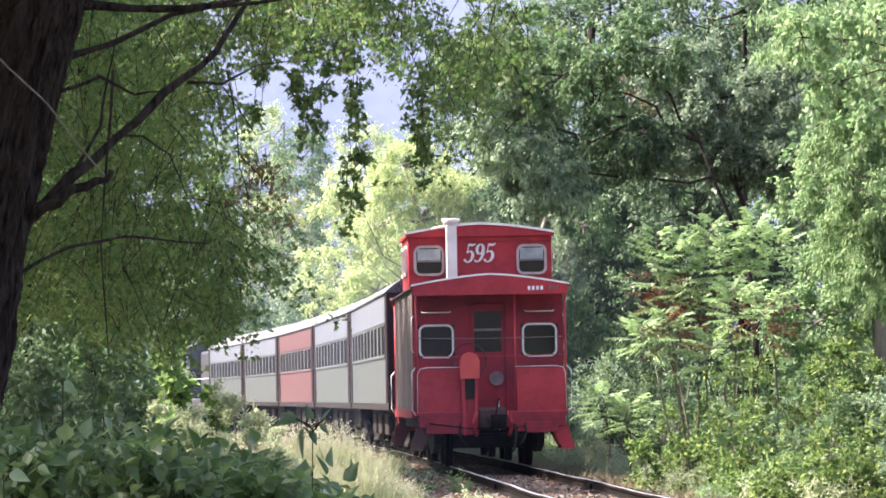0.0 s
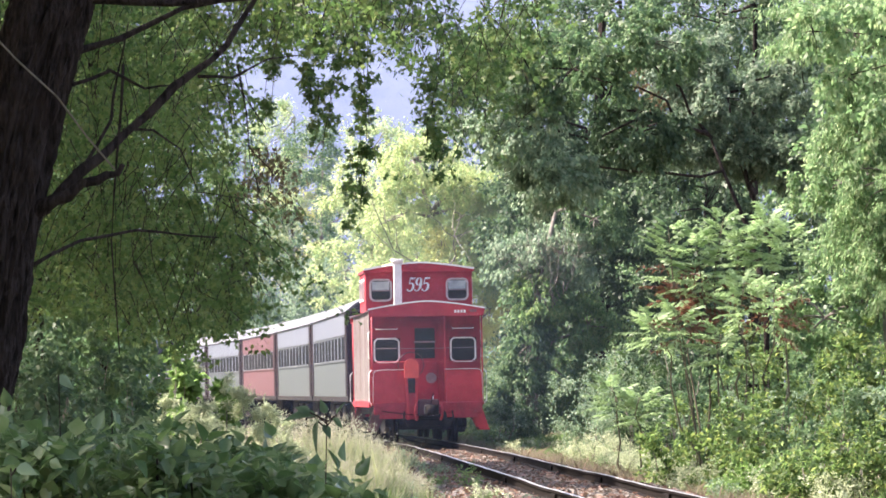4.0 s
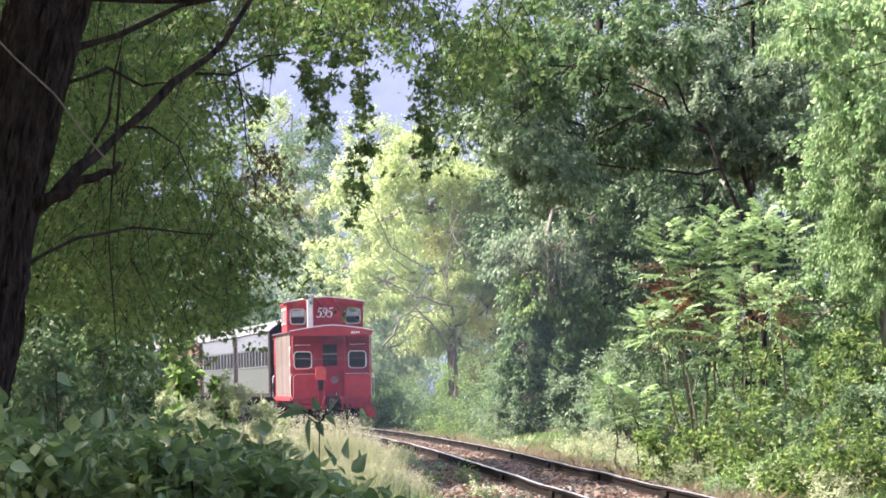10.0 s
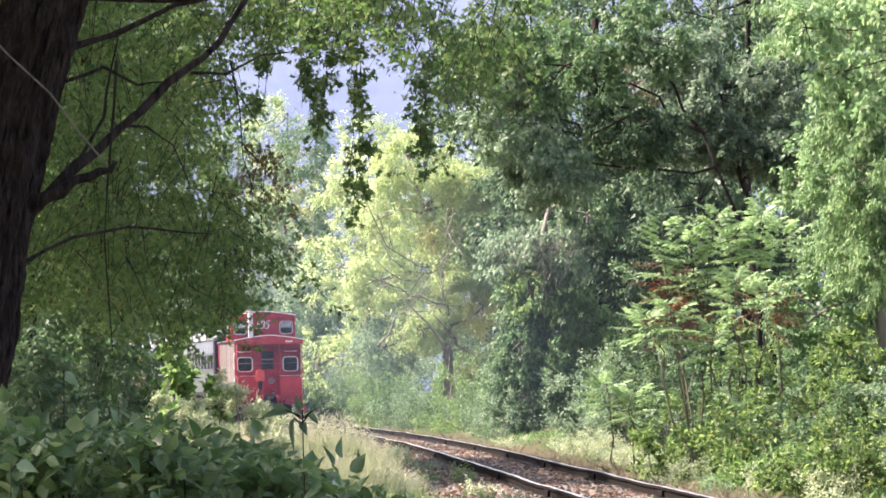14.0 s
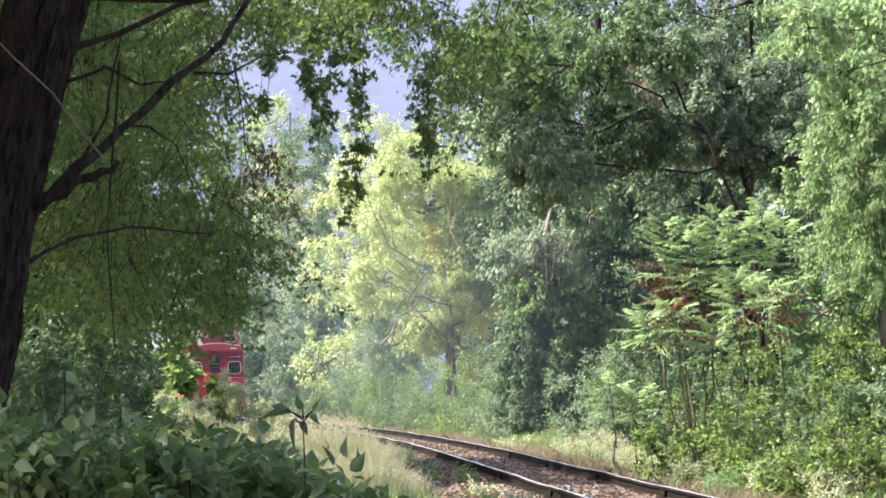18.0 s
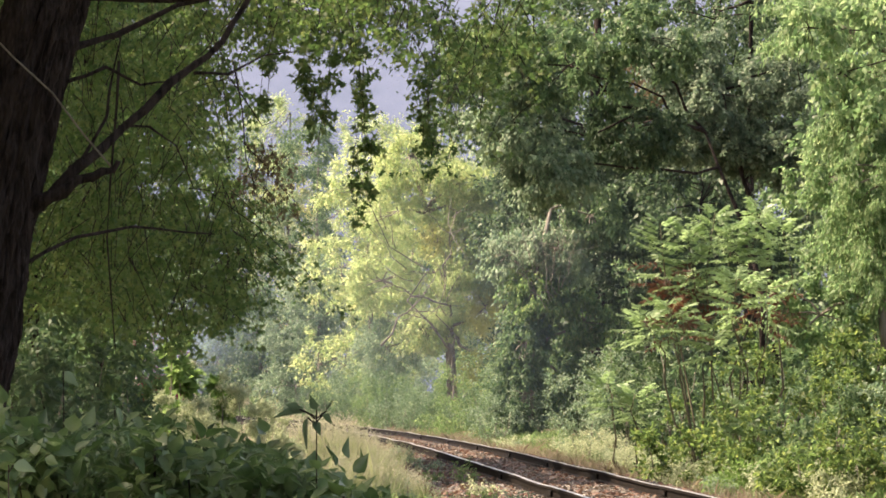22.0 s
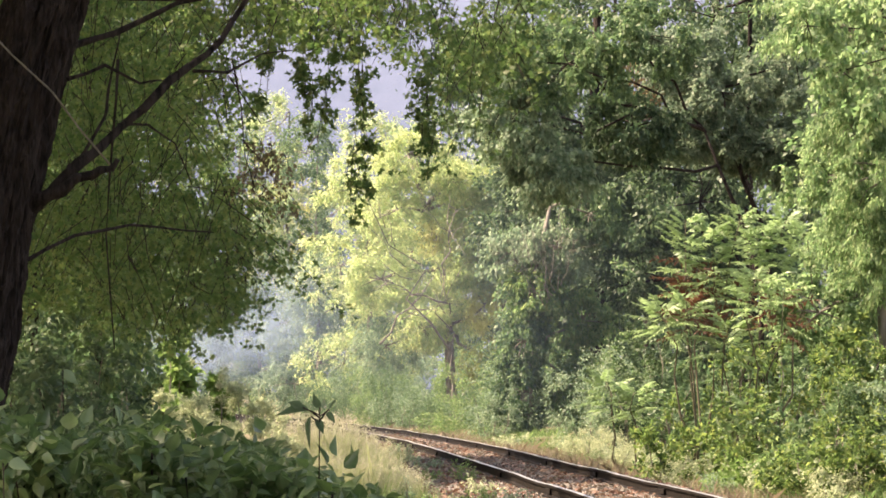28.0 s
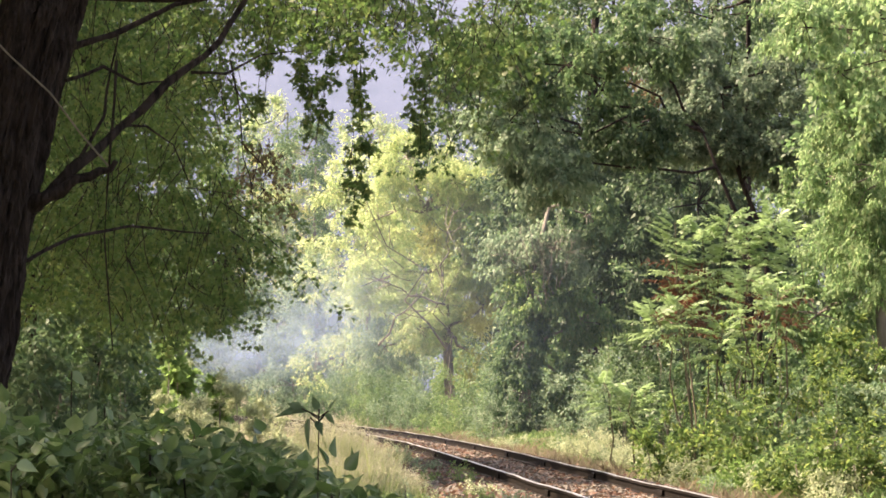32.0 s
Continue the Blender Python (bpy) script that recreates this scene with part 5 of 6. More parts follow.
    # the wood left of the line, beyond the maple; mostly unseen, added for shade
    rng = random.Random(40)
    first = None
    y = 20.0
    while y < 300:
        if 27 < y < 46:
            y += 5
            continue
        m = pose(track_x(y) - rng.uniform(9.6, 11.0) - max(0, 84 - y) * 0.06, y, -0.5, 0, 0, rng.uniform(0, 360))
        if first is None:
            h = 15.0
            first = tree("shade_wood_tree", "green tree added across the line from the bushes, mostly unseen, for shade", (0, 0, 0), [(0, 0, 0), (0.1, 0, h * 0.3), (0, 0, h * 0.6), (0.1, 0, h * 0.9)], 0.2,
                         [(-0.6, 0, h * 0.84, 1.7, 1.7, h * 0.14), (0.9, 0.4, h * 0.6, 1.9, 1.9, h * 0.16), (-0.9, -0.3, h * 0.42, 1.9, 1.8, h * 0.16), (0.6, -0.5, h * 0.2, 1.8, 1.8, h * 0.16)],
                         LEAF_MID, BARK, 90, leaf=0.46, per=1300, clumps=55, size=0.5, group="wood beside the line", shoots=4)
            first.matrix_basis = m
        else:
            copy_thing(first, m @ Matrix.Scale(float(np.interp(y, (40, 46, 64, 66, 90, 92), (1.0, 0.5, 0.5, 1.0, 1.0, 0.55))), 4))
        y += rng.uniform(2.6, 3.2) if 62 < y < 92 else rng.uniform(3.4, 4.8)
    # dark trees behind the maple; last three unseen, added to shade the brush
    for i, (x, y, h) in enumerate(((-4.7, 48, 9.0), (-4.2, 51, 9.0), (-4.5, 55, 9.5), (-5.5, 54, 9.5), (-7.0, 43.5, 9.5), (-7.5, 45.5, 10.0), (-6.6, 42.0, 8.0))):
        tree("shaded_tree", "slender dark green tree behind the maple", (x, y, ground_z(x, y)), [(0, 0, 0), (0.1, 0, h * 0.3), (0, 0, h * 0.6), (0.1, 0, h * 0.92)], 0.07,
             [(-0.2, 0, h * 0.82, 0.9, 0.9, h * 0.12), (0.35, 0.2, h * 0.64, 0.8, 0.9, h * 0.13), (-0.35, -0.2, h * 0.48, 0.8, 0.9, h * 0.12), (0.1, -0.2, h * 0.3, 0.6, 0.9, h * 0.10)],
             LEAF_DARK, BARK, 600 + i, leaf=0.10, per=2600, clumps=34, size=0.24, group="trees behind the maple")
    # near thicket, bottom left
    rng = random.Random(9)
    for i in range(17):
        x = -2.05 + 1.9 * i / 16 + rng.uniform(-0.06, 0.06)
        y = rng.uniform(16.5, 20.5)
        top = 1.175 + y * float(np.interp(x / y, (-0.106, -0.065, -0.045, -0.030, -0.018, -0.008), (0.0, -0.001, -0.0056, -0.0118, -0.0186, -0.025)))
        small = i % 3 == 1
        THICKET.append(bush("thicket_shrub", "dark green shrub with small narrow leaves" if small else "dark green shrub with broad dull leaves", [(x, y, top - 0.2, 0.22, 0.4, 0.16), (x + 0.05, y + 0.2, top - 0.45, 0.26, 0.4, 0.26)], LEAF_BUSH, 100 + i,
             count=1300 if small else 720, leaf=0.052 if small else 0.080, wide=0.42 if small else 0.74, clumps=40 if small else 34, size=0.12, stems=12, group="near thicket", up=1.5, broad=True))
    for i, (x, y, h) in enumerate(((-2.75, 26.5, 1.9), (-2.45, 27.5, 1.75), (-2.2, 29, 1.75), (-2.75, 30, 2.1), (-2.1, 31, 1.65), (-2.45, 33, 1.9), (-1.85, 33, 1.6))):
        g = ground_z(x, y)
        bush("undergrowth", "dark green undergrowth at the foot of the maple", [(x, y, g + h * 0.75, 0.24, 0.4, h * 0.22), (x + 0.1, y, g + h * 0.45, 0.26, 0.4, h * 0.3)], LEAF_DEEP, 150 + i,
             count=650, leaf=0.085, wide=0.6, clumps=30, size=0.12, stems=9, group="undergrowth", broad=True)
    for i, (x, y, h) in enumerate(((-4.75, 44.0, 2.6), (-4.3, 45.0, 2.5), (-3.95, 44.0, 2.7), (-3.6, 45.5, 2.5), (-3.4, 44.5, 2.1), (-4.5, 46.5, 2.9))):
        g = ground_z(x, y)
        bush("shaded_brush", "deep green shaded brush beyond the maple", [(x, y, g + h * 0.62, 0.32, 0.5, h * 0.36), (x + 0.1, y, g + h * 0.3, 0.34, 0.5, h * 0.3)], LEAF_DEEP, 160 + i,
             count=2400, leaf=0.075, clumps=50, size=0.14, stems=16, group="shaded brush")
    for i, (x, y, h, w) in enumerate(((-2.15, 60, 1.36, 0.12), (-1.95, 60, 1.36, 0.12), (-1.74, 60, 1.36, 0.12), (-1.52, 60.5, 1.36, 0.12), (-1.32, 60.5, 1.24, 0.12), (-1.1, 61, 1.02, 0.15), (-0.88, 61.5, 0.8, 0.14), (-1.5, 59, 0.8, 0.2), (-1.1, 59.5, 0.7, 0.2), (-0.7, 62, 0.5, 0.15), (-1.9, 59, 0.8, 0.14), (-0.5, 63, 0.4, 0.15), (-1.62, 62, 1.1, 0.14), (-1.2, 62, 1.05, 0.13))):
        seed_grass(x, y, h, w, 170 + i)
    # shrubs right of the line
    rng = random.Random(12)
    for i in range(52):
        y = rng.uniform(56, 104)
        d = rng.uniform(3.4, 7.5)
        x = track_x(y) + d
        h = 0.6 + (d - 3.2) * 0.6 * rng.uniform(0.6, 1.2)
        g = ground_z(x, y)
        if 0.034 < x / y < 0.06:
            h = min(h, 1.2 - g)
        mat = rng.choice((LEAF_WAY, LEAF_WAY, LEAF_WAY, LEAF_DARK, LEAF_DARK, LEAF_GREY))
        bush("wayside_bush", "leafy green bush beside the railway", [(x, y, g + h * 0.55, 0.6, 0.6, h * 0.5), (x + 0.3, y + 0.3, g + h * 0.3, 0.8, 0.8, h * 0.35)], mat, 200 + i,
             count=rng.choice((900, 1500, 2200)), leaf=rng.choice((0.06, 0.09, 0.13)), clumps=rng.choice((16, 30)), size=rng.choice((0.12, 0.17)), group="bushes beside the line")
    for i, (x, y, h, mat) in enumerate(((4.1, 65, 1.2, LEAF_WAY), (4.6, 64, 1.6, LEAF_WAY), (5.2, 64, 1.6, LEAF_DARK), (3.7, 69, 1.4, LEAF_WAY), (5.4, 70, 2.6, LEAF_WAY), (4.3, 73, 2.6, LEAF_DARK), (5.0, 58, 1.0, LEAF_WAY), (5.6, 57, 1.3, LEAF_WAY), (4.0, 94, 2.9, LEAF_BUSH), (4.55, 95, 3.1, LEAF_BUSH), (5.1, 94, 3.0, LEAF_BUSH), (4.9, 60, 0.9, LEAF_MID), (4.0, 90, 2.6, LEAF_DEEP), (4.9, 91, 2.7, LEAF_DEEP), (4.35, 62, 0.5, LEAF_FRESH))):
        g = ground_z(x, y)
        bush("wayside_bush", "leafy green bush beside the railway", [(x, y, g + h * 0.55, 0.5, 0.5, h * 0.45), (x + 0.2, y + 0.3, g + h * 0.3, 0.6, 0.6, h * 0.35)], mat, 280 + i,
             count=1800, leaf=0.09, clumps=40, size=0.17, group="bushes beside the line")
    for i, (d, y, h) in enumerate(((2.7, 86, 0.75), (3.0, 90, 0.8), (2.5, 82, 0.6), (3.0, 78, 0.6), (2.8, 95, 0.7), (3.1, 74, 0.6), (2.3, 69, 0.6), (2.0, 65, 0.55), (2.5, 62, 0.6), (2.7, 59, 0.5), (3.1, 57, 0.5), (2.9, 66, 0.7), (3.4, 61, 0.6))):
        x = track_x(y) + d
        g = ground_z(x, y)
        bush("flowering_weed", "pale flowering weeds beside the rails", [(x, y, g + h * 0.5, 0.5, 0.6, h * 0.45), (x + 0.4, y + 0.3, g + h * 0.35, 0.6, 0.6, h * 0.35)], WEED_GREY, 260 + i,
             count=2600, leaf=0.05, wide=0.4, clumps=50, size=0.13, category="weeds", group="weeds by the rails")
    for i in range(60):
        y = 46 + 70 * rng.random() ** 1.3
        d = rng.uniform(-3.0, -1.35) if i % 2 else rng.uniform(1.9, 3.4)
        x, h = track_x(y) + d, rng.uniform(0.16, 0.42)
        g = ground_z(x, y)
        bush("low_weed", "low green weeds on the edge of the ballast", [(x, y, g + h * 0.5, 0.22, 0.35, h * 0.5), (x + 0.1, y + 0.2, g + h * 0.3, 0.28, 0.4, h * 0.3)],
             rng.choice((LEAF_MID, LEAF_GREY, WEED_GREY)), 500 + i, count=420, leaf=0.05, wide=0.45, clumps=24, size=0.09, stems=3, category="weeds", group="low weeds")
    # low bushes by the bend
    for i in range(40):
        y = rng.uniform(105, 240)
        x = track_x(y) + rng.uniform(2.8, 8.0)
        h = rng.uniform(1.2, 3.2)
        g = ground_z(x, y)
        bush("bend_bush", "pale green bush at the outside of the bend", [(x, y, g + h * 0.5, 1.0, 1.0, h * 0.5), (x + 0.5, y + 0.3, g + h * 0.3, 1.2, 1.0, h * 0.3)],
             rng.choice((LEAF_MID, LEAF_DARK, LEAF_GREY, LEAF_GREY)), 300 + i, count=3800, leaf=0.075, clumps=60, size=0.26, group="bushes at the bend")
    for i, (x, y, h) in enumerate(((-2.6, 200, 3.0), (-0.8, 203, 3.2), (0.8, 201, 3.0), (-4.4, 207, 2.8), (2.2, 198, 2.6))):
        g = ground_z(x, y)
        bush("bend_bush", "grey-green bush at the foot of the light trees", [(x, y, g + h * 0.5, 1.2, 1.0, h * 0.5), (x + 0.5, y + 0.3, g + h * 0.3, 1.3, 1.0, h * 0.3)],
             LEAF_GREY if i % 2 else LEAF_MID, 360 + i, count=6500, leaf=0.10, clumps=120, size=0.32, group="bushes at the bend")
    # left of the line: pale fuzzy weeds and bright saplings
    for i, (x, y, h, w, mat) in enumerate(((-2.95, 50, 2.05, 0.34, WEED_GREY), (-2.65, 50.3, 2.05, 0.30, WEED_GREY), (-2.35, 50.5, 1.95, 0.28, WEED_GREY), (-2.1, 51, 1.75, 0.26, WEED_GREY), (-1.9, 51.5, 1.45, 0.26, WEED_GREY), (-3.3, 49, 1.8, 0.3, WEED_GREY), (-2.75, 48.5, 1.6, 0.25, WEED_GREY), (-2.4, 48.8, 1.4, 0.25, WEED_GREY), (-3.78, 62, 2.55, 0.15, LEAF_FRESH), (-3.22, 62, 2.15, 0.10, LEAF_FRESH), (-3.62, 60, 1.9, 0.15, LEAF_FRESH), (-3.9, 61, 2.75, 0.17, LEAF_FRESH), (-4.3, 64, 2.4, 0.3, LEAF_MID),
                                           (-3.4, 58, 0.8, 0.6, LEAF_MID), (-5.2, 70, 2.3, 0.5, LEAF_MID), (-5.9, 72, 2.9, 0.7, LEAF_MID), (-4.6, 60, 1.3, 0.7, LEAF_MID), (-5.6, 62, 2.0, 0.6, LEAF_DARK), (-6.4, 66, 2.4, 0.7, LEAF_DARK))):
        g = ground_z(x, y)
        bush("feathery_weed" if mat is WEED_GREY else "sapling", "pale feathery weeds beside the line" if mat is WEED_GREY else "bright green sapling beside the line",
             [(x, y, g + h * 0.6, w, w, h * 0.45), (x + 0.1, y, g + h * 0.3, w, w, h * 0.3)], mat, 400 + i, count=9000 if mat is WEED_GREY else (750 if w < 0.2 else 1400), leaf=0.055 if mat is WEED_GREY else (0.16 if w < 0.2 else 0.11), wide=0.26 if mat is WEED_GREY else 0.55,
             clumps=60 if mat is WEED_GREY else (40 if w > 0.2 else 16), size=0.1 if mat is WEED_GREY or w < 0.2 else 0.16, category="weeds" if mat is WEED_GREY else "sapling", group="growth across the line")


veg()


def bare_branches(name, label, base, starts, seed, spread, r, fork=4, on=None):
    """Dead grey branches that fork into twigs; starts: pairs of points in metres."""
    rng = np.random.default_rng(seed)
    ob = on or thing(name, pose(*base), label, "dead branch")
    for a, b in starts:
        a, b = np.array(a) - base, np.array(b) - base
        part("branch", tube(limb_path(a, b, rng, 0, 6), [r * (1 - 0.13 * i) for i in range(7)], 6), BARK_GREY, ob)
        for k in range(fork):
            p = a + (b - a) * rng.uniform(0.3, 0.95)
            q = p + (b - a) * 0.25 + rng.normal(size=3) * spread
            part("twig", tube(limb_path(p, q, rng, 0, 4), [r * 0.4, r * 0.33, r * 0.26, r * 0.2, r * 0.1], 4), BARK_GREY, ob)
    return ob


bare_branches("dead_branches", "bare grey limbs showing through the light leaves", (0.4, 184, -0.2),
              (((0.4, 184, 3.0), (-3.4, 183, 10.2)), ((0.3, 184, 5.0), (-2.6, 183, 6.0)), ((-2.6, 184, 3.2), (-0.2, 184, 6.2)), ((0.4, 184, 0.0), (0.2, 184, 6.5)), ((0.2, 184, 6.2), (0.6, 184, 9.5))), 3, 0.7, 0.055, 6)
bare_branches("dead_twigs", "", (2.6, 126, -0.1),
              [((3.1 + 0.08 * k, 124.8, 3.7 + 0.1 * k), (1.9 + 0.36 * k, 124.6 + 0.2 * (k % 3), 5.7 + 0.35 * ((k * 7) % 3))) for k in range(7)], 4, 0.55, 0.014, 12, VINE[0])


def frond(parent, base, way, length, material, rng, pairs=13, leaf=0.15, wilt=0.1):
    """A feathered leaf in one piece: a bent rib with pairs of narrow leaflets that hang from it."""
    base, way = np.array(base, float), np.array(way, float) / np.linalg.norm(way)
    side = np.cross(way, (0, 0, 1.0))
    side /= max(np.linalg.norm(side), 1e-3)
    bm = bmesh.new()
    last = None
    n = pairs + 2
    for i in range(n):
        k = i / (n - 1)
        p = base + way * length * k + np.array((0, 0, -0.22 * length * k * k))
        a, b = bm.verts.new(p - side * 0.006), bm.verts.new(p + side * 0.006)
        if last:
            bm.faces.new((last[0], last[1], b, a))
        last = (a, b)
        if i > 1:
            size = leaf * (1 - 0.6 * abs(k - 0.4)) * rng.uniform(0.85, 1.15)
            for s, v in ((-1, a), (1, b)):
                d = side * s * 0.75 + way * 0.55 + np.array((0, 0, -0.45)) + rng.normal(size=3) * wilt
                d /= np.linalg.norm(d)
                w = way * size * 0.14 + np.array((0, 0, rng.uniform(-0.01, 0.012)))
                q = p + side * s * 0.006
                bm.faces.new((v, bm.verts.new(q + d * size * 0.4 - w), bm.verts.new(q + d * size), bm.verts.new(q + d * size * 0.4 + w)))
    return part("frond", bm, material, parent)


def make_sumac(x, y, stems, seed):
    """stems: x and z of the top, length of the leafy stretch, first reddened frond."""
    rng = np.random.default_rng(seed)
    g = ground_z(x, y)
    ob = thing("sumac", pose(x, y, g), "sumac with feathered bright green and reddening leaves", "shrub", "sumacs")
    for tx, tz, leafy_part, red in stems:
        dx, h, dy = tx - x, tz - g, rng.uniform(-0.3, 0.3)
        foot = np.array((dx * 0.45 + 0.15, dy * 0.4, 0))
        top = np.array((dx, dy, h))
        part("stem", tube(limb_path(foot, top, rng, 0, 5), [0.024, 0.022, 0.018, 0.015, 0.012, 0.008], 6), STEM, ob)
        count = int(11 + 15 * leafy_part)
        for i in range(count):
            k = i / count
            q = top + (foot - top) / np.linalg.norm(foot - top) * leafy_part * k
            a = (0 if i % 2 else math.pi) + rng.normal(0, 0.55)
            el = 1.15 - 1.35 * k + rng.normal(0, 0.20)
            mat = LEAF_RED if i >= red and rng.random() < 0.5 else LEAF_SUMAC
            FRONDS.append((frond(ob, q, (math.cos(a), math.sin(a), el), rng.uniform(0.45, 0.72) * (0.6 + 0.4 * min(1, 4 * k)), mat, rng, wilt=0.55 if mat is LEAF_RED else 0.16), tuple(q)))
    return ob


FRONDS = []
SUMACS = [make_sumac(4.2, 69, ((3.62, 4.0, 1.6, 15), (4.05, 3.85, 1.3, 15), (4.52, 4.15, 1.2, 99), (5.28, 4.2, 1.3, 99), (4.85, 3.9, 0.9, 99), (3.9, 3.1, 0.8, 4), (5.6, 3.9, 0.9, 99)), 1)]
SUMACS.append(make_sumac(4.55, 66.0, ((4.65, 3.0, 0.6, 99), (3.6, 2.6, 0.6, 3), (3.2, 2.4, 0.4, 99), (5.15, 2.85, 0.6, 4), (4.3, 2.2, 0.5, 99)), 2))
make_sumac(4.6, 66, ((4.9, 0.9, 0.5, 99), (4.6, 0.6, 0.4, 99)), 3)
make_sumac(3.2, 76, ((3.0, 1.4, 0.6, 99), (3.5, 1.2, 0.5, 99)), 4)


# ---- fallen leaves ----
def make_litter():
    rng = np.random.default_rng(8)
    n = 12000
    y = 42 + 90 * rng.random(n) ** 1.4
    x = np.array([track_x(v) for v in y]) + rng.uniform(-3.2, 2.2, n)
    z = np.array([ground_z(a, b) for a, b in zip(x, y)]) + 0.03
    a = rng.uniform(0, 2 * math.pi, n)
    way = np.column_stack((np.cos(a), np.sin(a), rng.normal(0, 0.25, n)))
    tagged(part("fallen_leaves", leaves("fallen_leaves", np.column_stack((x, y, z)), way, 0.09, 0.06, rng, 1.5), LITTER, None), "dry brown fallen leaves on the ballast", "fallen leaves", kind="stuff")


make_litter()


# ---- a leafy stalk that stands out of the thicket ----
def make_stalk(x, y, z0, shoots, seed, size=1.0, material=LEAF_BUSH, label="dark leafy stalk standing out of the thicket"):
    rng = np.random.default_rng(seed)
    ob = thing("leafy_stalk", pose(x, y, ground_z(x, y)), label, "plant")
    g = ground_z(x, y)
    part("stem", tube([(0, 0, 0), (0.01, 0, (z0 - g) * 0.5), (0, 0, z0 - g)], [0.006, 0.004, 0.0025], 6), BARK, ob)
    for dx, dz, ex, ez, s in shoots:
        dx, dz, s = dx * size, dz * size, s * size
        p = np.array(((dx, 0, z0 - g + dz),), float)
        part("leaf", broad_leaves("leaf", p, np.array(((ex, rng.uniform(-0.3, 0.3), ez),), float), s, s * 0.6, rng, 0.4), material, ob)
        part("leaf_stem", tube([(0, 0, z0 - g + dz - 0.03), tuple(p[0])], 0.003, 4), BARK, ob)
    return ob


# the deep leaf colour holds the darkness of the backlit stalk
stalk = make_stalk(-0.515, 17.0, 1.17, ((0.035, 0.015, 0.35, 0.75, 0.085), (0.02, 0.0, 0.75, -0.45, 0.07), (-0.03, -0.01, -0.2, -0.95, 0.11), (-0.035, 0.01, -1, 0.05, 0.095), (-0.06, 0.02, -0.8, 0.3, 0.06), (0.0, 0.02, -0.35, 0.6, 0.05), (-0.01, -0.02, 0.4, -0.8, 0.06)), 5, 1.15, LEAF_DEEP)
PALE_STALKS = [make_stalk(sx, sy, sz, shoots, 30 + i, 1.0, LEAF_GREY, "stalk with pale upturned leaf undersides in the thicket") for i, (sx, sy, sz, shoots) in enumerate((
    (-1.62, 15.9, 0.99, ((0.02, 0.0, 1, -0.25, 0.075),)), (-1.62, 18.2, 1.33, ((0.0, 0.02, 0.6, -0.6, 0.085),)), (-1.42, 18.2, 1.20, ((0.0, 0.0, 0.5, -0.8, 0.09), (0.13, -0.14, 0.8, -0.4, 0.085)))))]


# ---- drifting smoke ----
def smoke_material(name, strength):
    m, t, n, l, p = nodes_of(name)
    co, mp, gr, ns = n.new("ShaderNodeTexCoord"), n.new("ShaderNodeMapping"), n.new("ShaderNodeTexGradient"), n.new("ShaderNodeTexNoise")
    gr.gradient_type = "QUADRATIC_SPHERE"
    mp.inputs["Scale"].default_value = (1, 0, 1)
    l.new(co.outputs["Object"], mp.inputs["Vector"])
    l.new(mp.outputs[0], gr.inputs["Vector"])
    ns.inputs["Scale"].default_value, ns.inputs["Detail"].default_value = 1.6, 4
    l.new(co.outputs["Object"], ns.inputs["Vector"])
    mu, mv = n.new("ShaderNodeMath"), n.new("ShaderNodeMath")
    mu.operation = mv.operation = "MULTIPLY"
    mv.inputs[1].default_value = strength
    l.new(gr.outputs["Fac"], mu.inputs[0])
    l.new(ns.outputs[0], mu.inputs[1])
    l.new(mu.outputs[0], mv.inputs[0])
    tr, tl, df, ms, mw = n.new("ShaderNodeBsdfTransparent"), n.new("ShaderNodeBsdfTranslucent"), n.new("ShaderNodeBsdfDiffuse"), n.new("ShaderNodeMixShader"), n.new("ShaderNodeMixShader")
    tl.inputs["Color"].default_value = df.inputs["Color"].default_value = (0.46, 0.60, 0.92, 1)
    mw.inputs[0].default_value = 0.5
    l.new(df.outputs[0], mw.inputs[1])
    l.new(tl.outputs[0], mw.inputs[2])
    l.new(mv.outputs[0], ms.inputs[0])
    l.new(tr.outputs[0], ms.inputs[1])
    l.new(mw.outputs[0], ms.inputs[2])
    l.new(ms.outputs[0], n["Material Output"].inputs["Surface"])
    return m


SMOKE, HAZE = smoke_material("thin_smoke", 0.72), smoke_material("faint_haze", 0.09)
WISPS = []


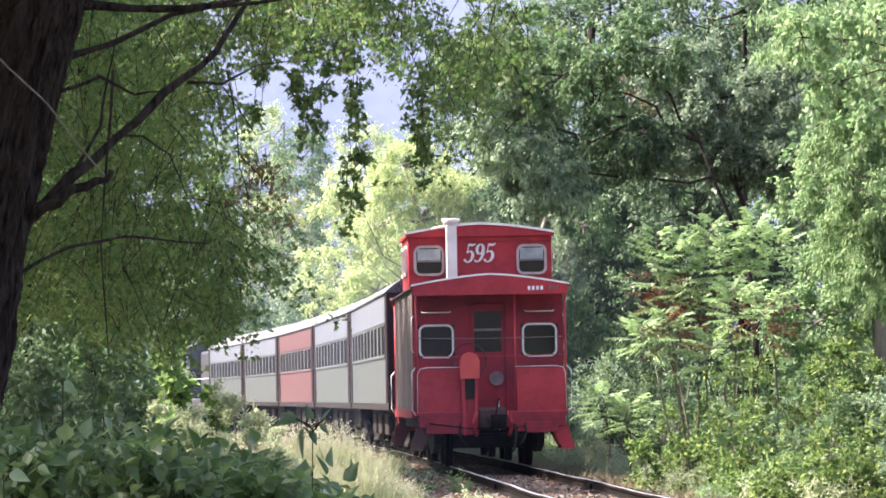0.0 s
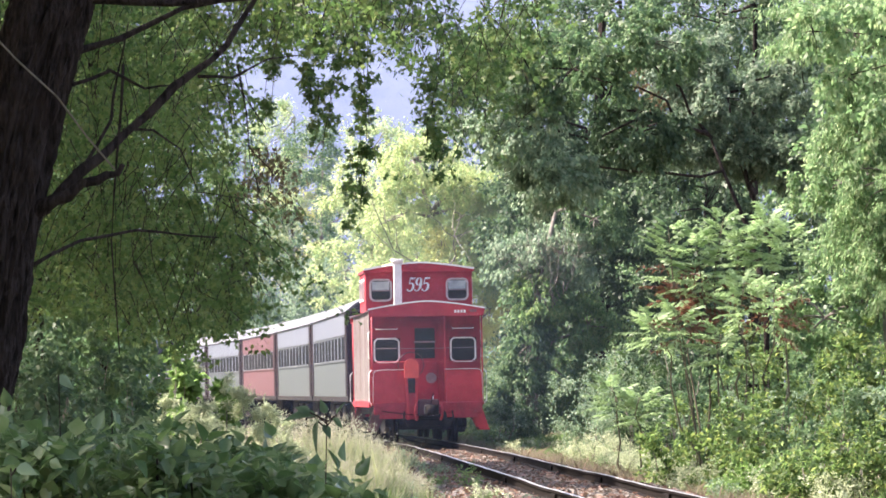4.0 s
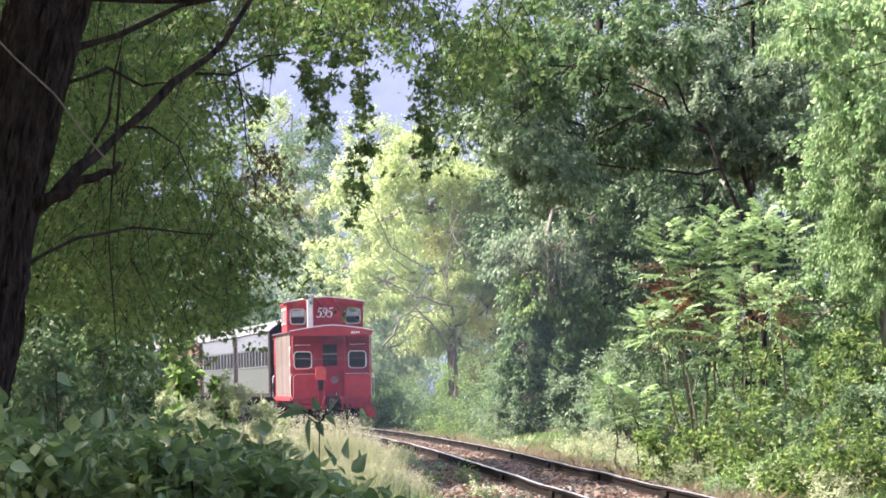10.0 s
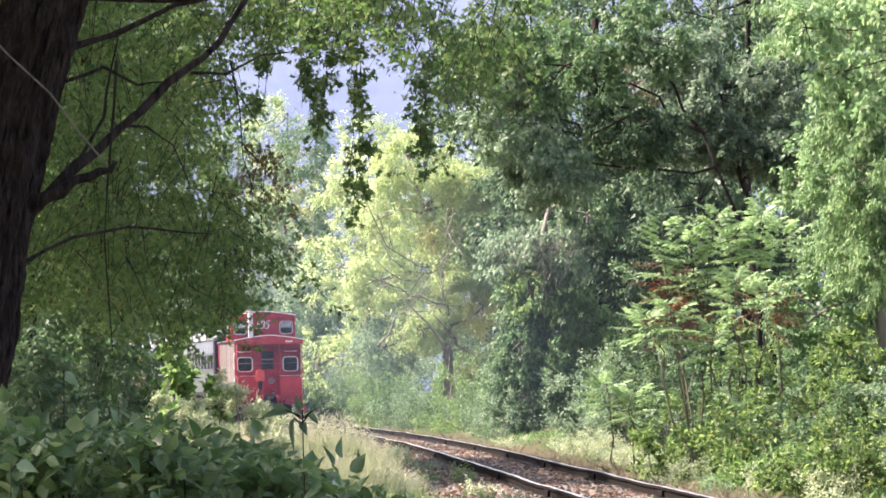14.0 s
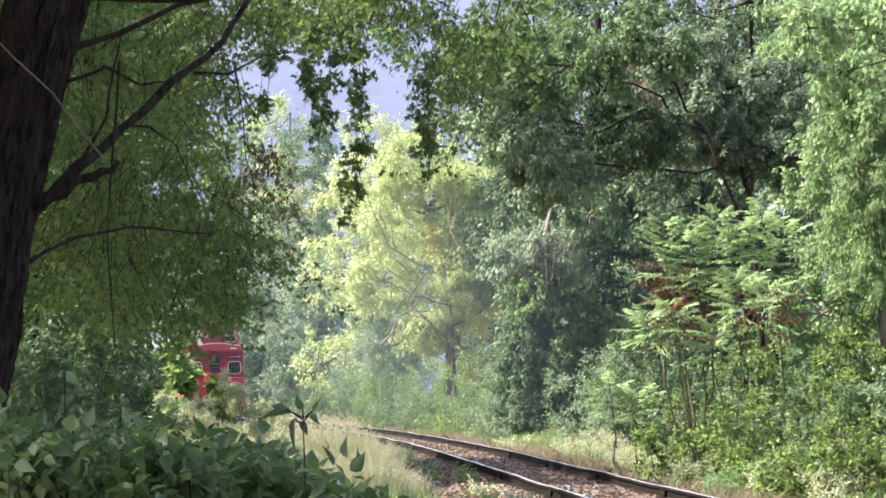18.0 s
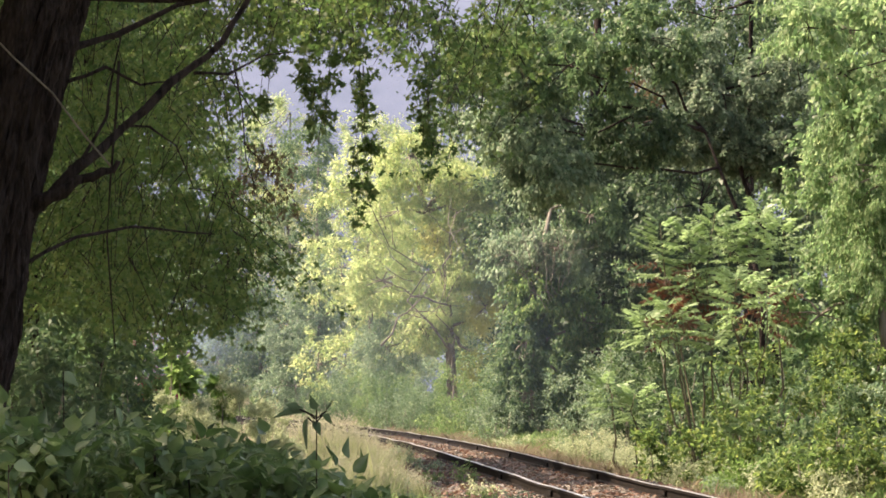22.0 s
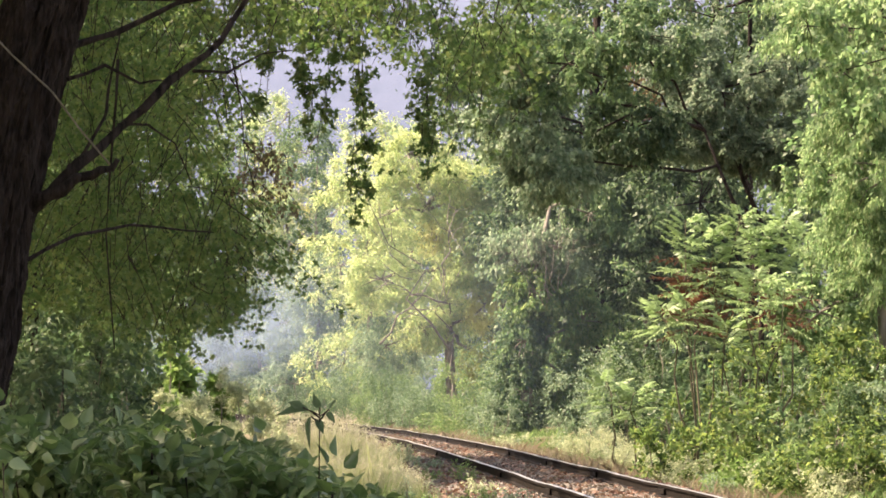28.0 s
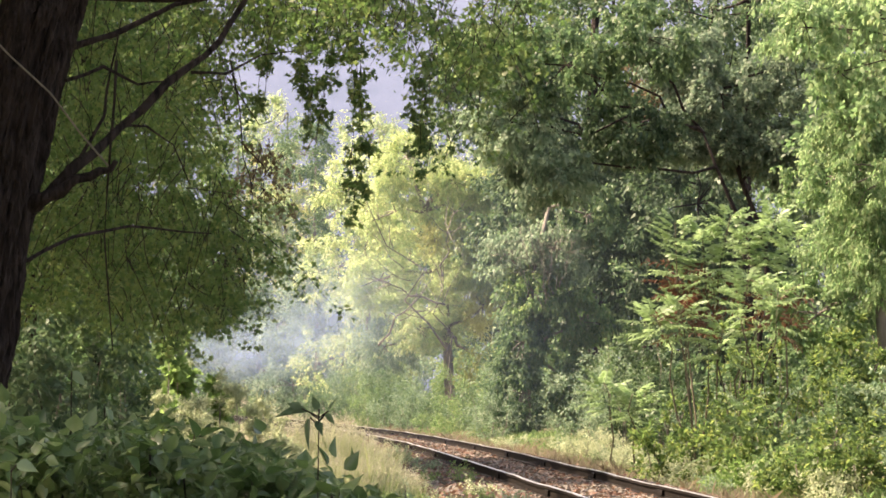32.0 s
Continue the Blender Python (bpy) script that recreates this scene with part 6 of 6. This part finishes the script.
def make_smoke():
    bm = bmesh.new()
    k = 14
    grid = [[bm.verts.new((a * 2 / k - 1, 0.10 * ((a * 2 / k - 1) ** 2 + (b * 2 / k - 1) ** 2) + 0.05 * noise.noise(Vector((a * 0.5, b * 0.5, 3))), b * 2 / k - 1)) for a in range(k + 1)] for b in range(k + 1)]
    for r, q in zip(grid, grid[1:]):
        for i in range(k):
            bm.faces.new((r[i], r[i + 1], q[i + 1], q[i])).smooth = True
    me = bpy.data.meshes.new("smoke_wisp")
    bm.to_mesh(me)
    bm.free()
    me.materials.append(SMOKE)
    # where each wisp is at the end, its size, and its drift in metres a second
    for x, y, z, s, vx, vy in ((-9.2, 208, 3.1, 3.9, 0.8, -3.0), (-6.6, 203, 3.8, 5.6, 0.85, -3.0), (-10.4, 222, 3.2, 4.8, 0.8, -2.8), (-12.6, 230, 3.5, 4.4, 0.8, -2.8), (-4.4, 186, 4.6, 6.4, 0.85, -3.4)):
        ob = tagged(new("smoke_wisp", me), "thin pale engine smoke drifting over the line", "smoke", "smoke wisps")
        ob.scale = (s, s, s * 0.62)
        WISPS.append((ob, x, y, z, vx, vy))
    veil = me.copy()
    veil.materials.clear()
    veil.materials.append(HAZE)
    for x, y, z, s, vx, vy in ((-0.6, 76, 2.2, 6.0, 0.02, 0.0), (0.0, 108, 4.0, 13.0, 0.03, 0.02), (-5.0, 178, 7.5, 22.0, 0.05, 0.02)):
        ob = tagged(new("haze", veil), "faint haze hanging over the line", "haze", "haze veils")
        ob.scale = (s, s * 0.3, s * 0.62)
        WISPS.append((ob, x, y, z, vx, vy))


make_smoke()


# ---- all that moves ----
def sway_rows(base, angle, period, phase, step=0.4):
    rows = []
    k = 0
    while k * step <= 32.001:
        t = k * step
        a = angle * (math.sin(2 * math.pi * t / period + phase) + 0.5 * math.sin(2 * math.pi * t / (period * 0.43) + 2 * phase))
        rows.append((t, base @ pose(0, 0, 0, a * 0.5, a, 0)))
        k += 1
    return rows


def about(p, m):
    return Matrix.Translation(p) @ m @ Matrix.Translation(-Vector(p))


def gust(t):
    """The wind that leans the sumacs over near the end."""
    k = min(1, max(0, (t - 25.4) / 2.0))
    return 4.5 * k * k * (3 - 2 * k) * (1 - 0.15 * math.sin(t * 2.4))


def motions():
    train_motions()
    for ob, x, y, z, vx, vy in WISPS:
        walk(ob, [(t, pose(x + vx * (t - 32), y + vy * (t - 32), z + 0.02 * (t - 32), 0, 0, (0 if ob.name.startswith("haze") else -52) + 0.4 * t)) for t in range(0, 33, 4)])
    walk(stalk, sway_rows(stalk.matrix_basis.copy(), 1.2, 3.1, 0.4))
    for i, ob in enumerate(PALE_STALKS):
        walk(ob, sway_rows(ob.matrix_basis.copy(), 1.0, 2.6 + 0.3 * i, i * 1.9))
    for i, ob in enumerate(THICKET):
        walk(ob, sway_rows(ob.matrix_basis.copy(), 0.6, 2.7 + 0.1 * i, i * 1.3))
    for i, (ob, p) in enumerate(HANGERS):
        walk(ob, [(t, about(p, m)) for t, m in sway_rows(Matrix.Identity(4), 2.0, 2.9 + 0.2 * i, i * 0.9)])
    for i, ob in enumerate(SUMACS):
        base = ob.matrix_basis.copy()
        walk(ob, [(t, base @ pose(0, 0, 0, 0, gust(t) + 0.5 * math.sin(t * 1.9 + i), 0)) for t in (0.5 * k for k in range(65))])
    for i, (ob, p) in enumerate(FRONDS[::7]):
        walk(ob, [(t, about(p, m)) for t, m in sway_rows(Matrix.Identity(4), 3.0, 2.1 + 0.07 * i, i * 0.7, 0.5)])


motions()
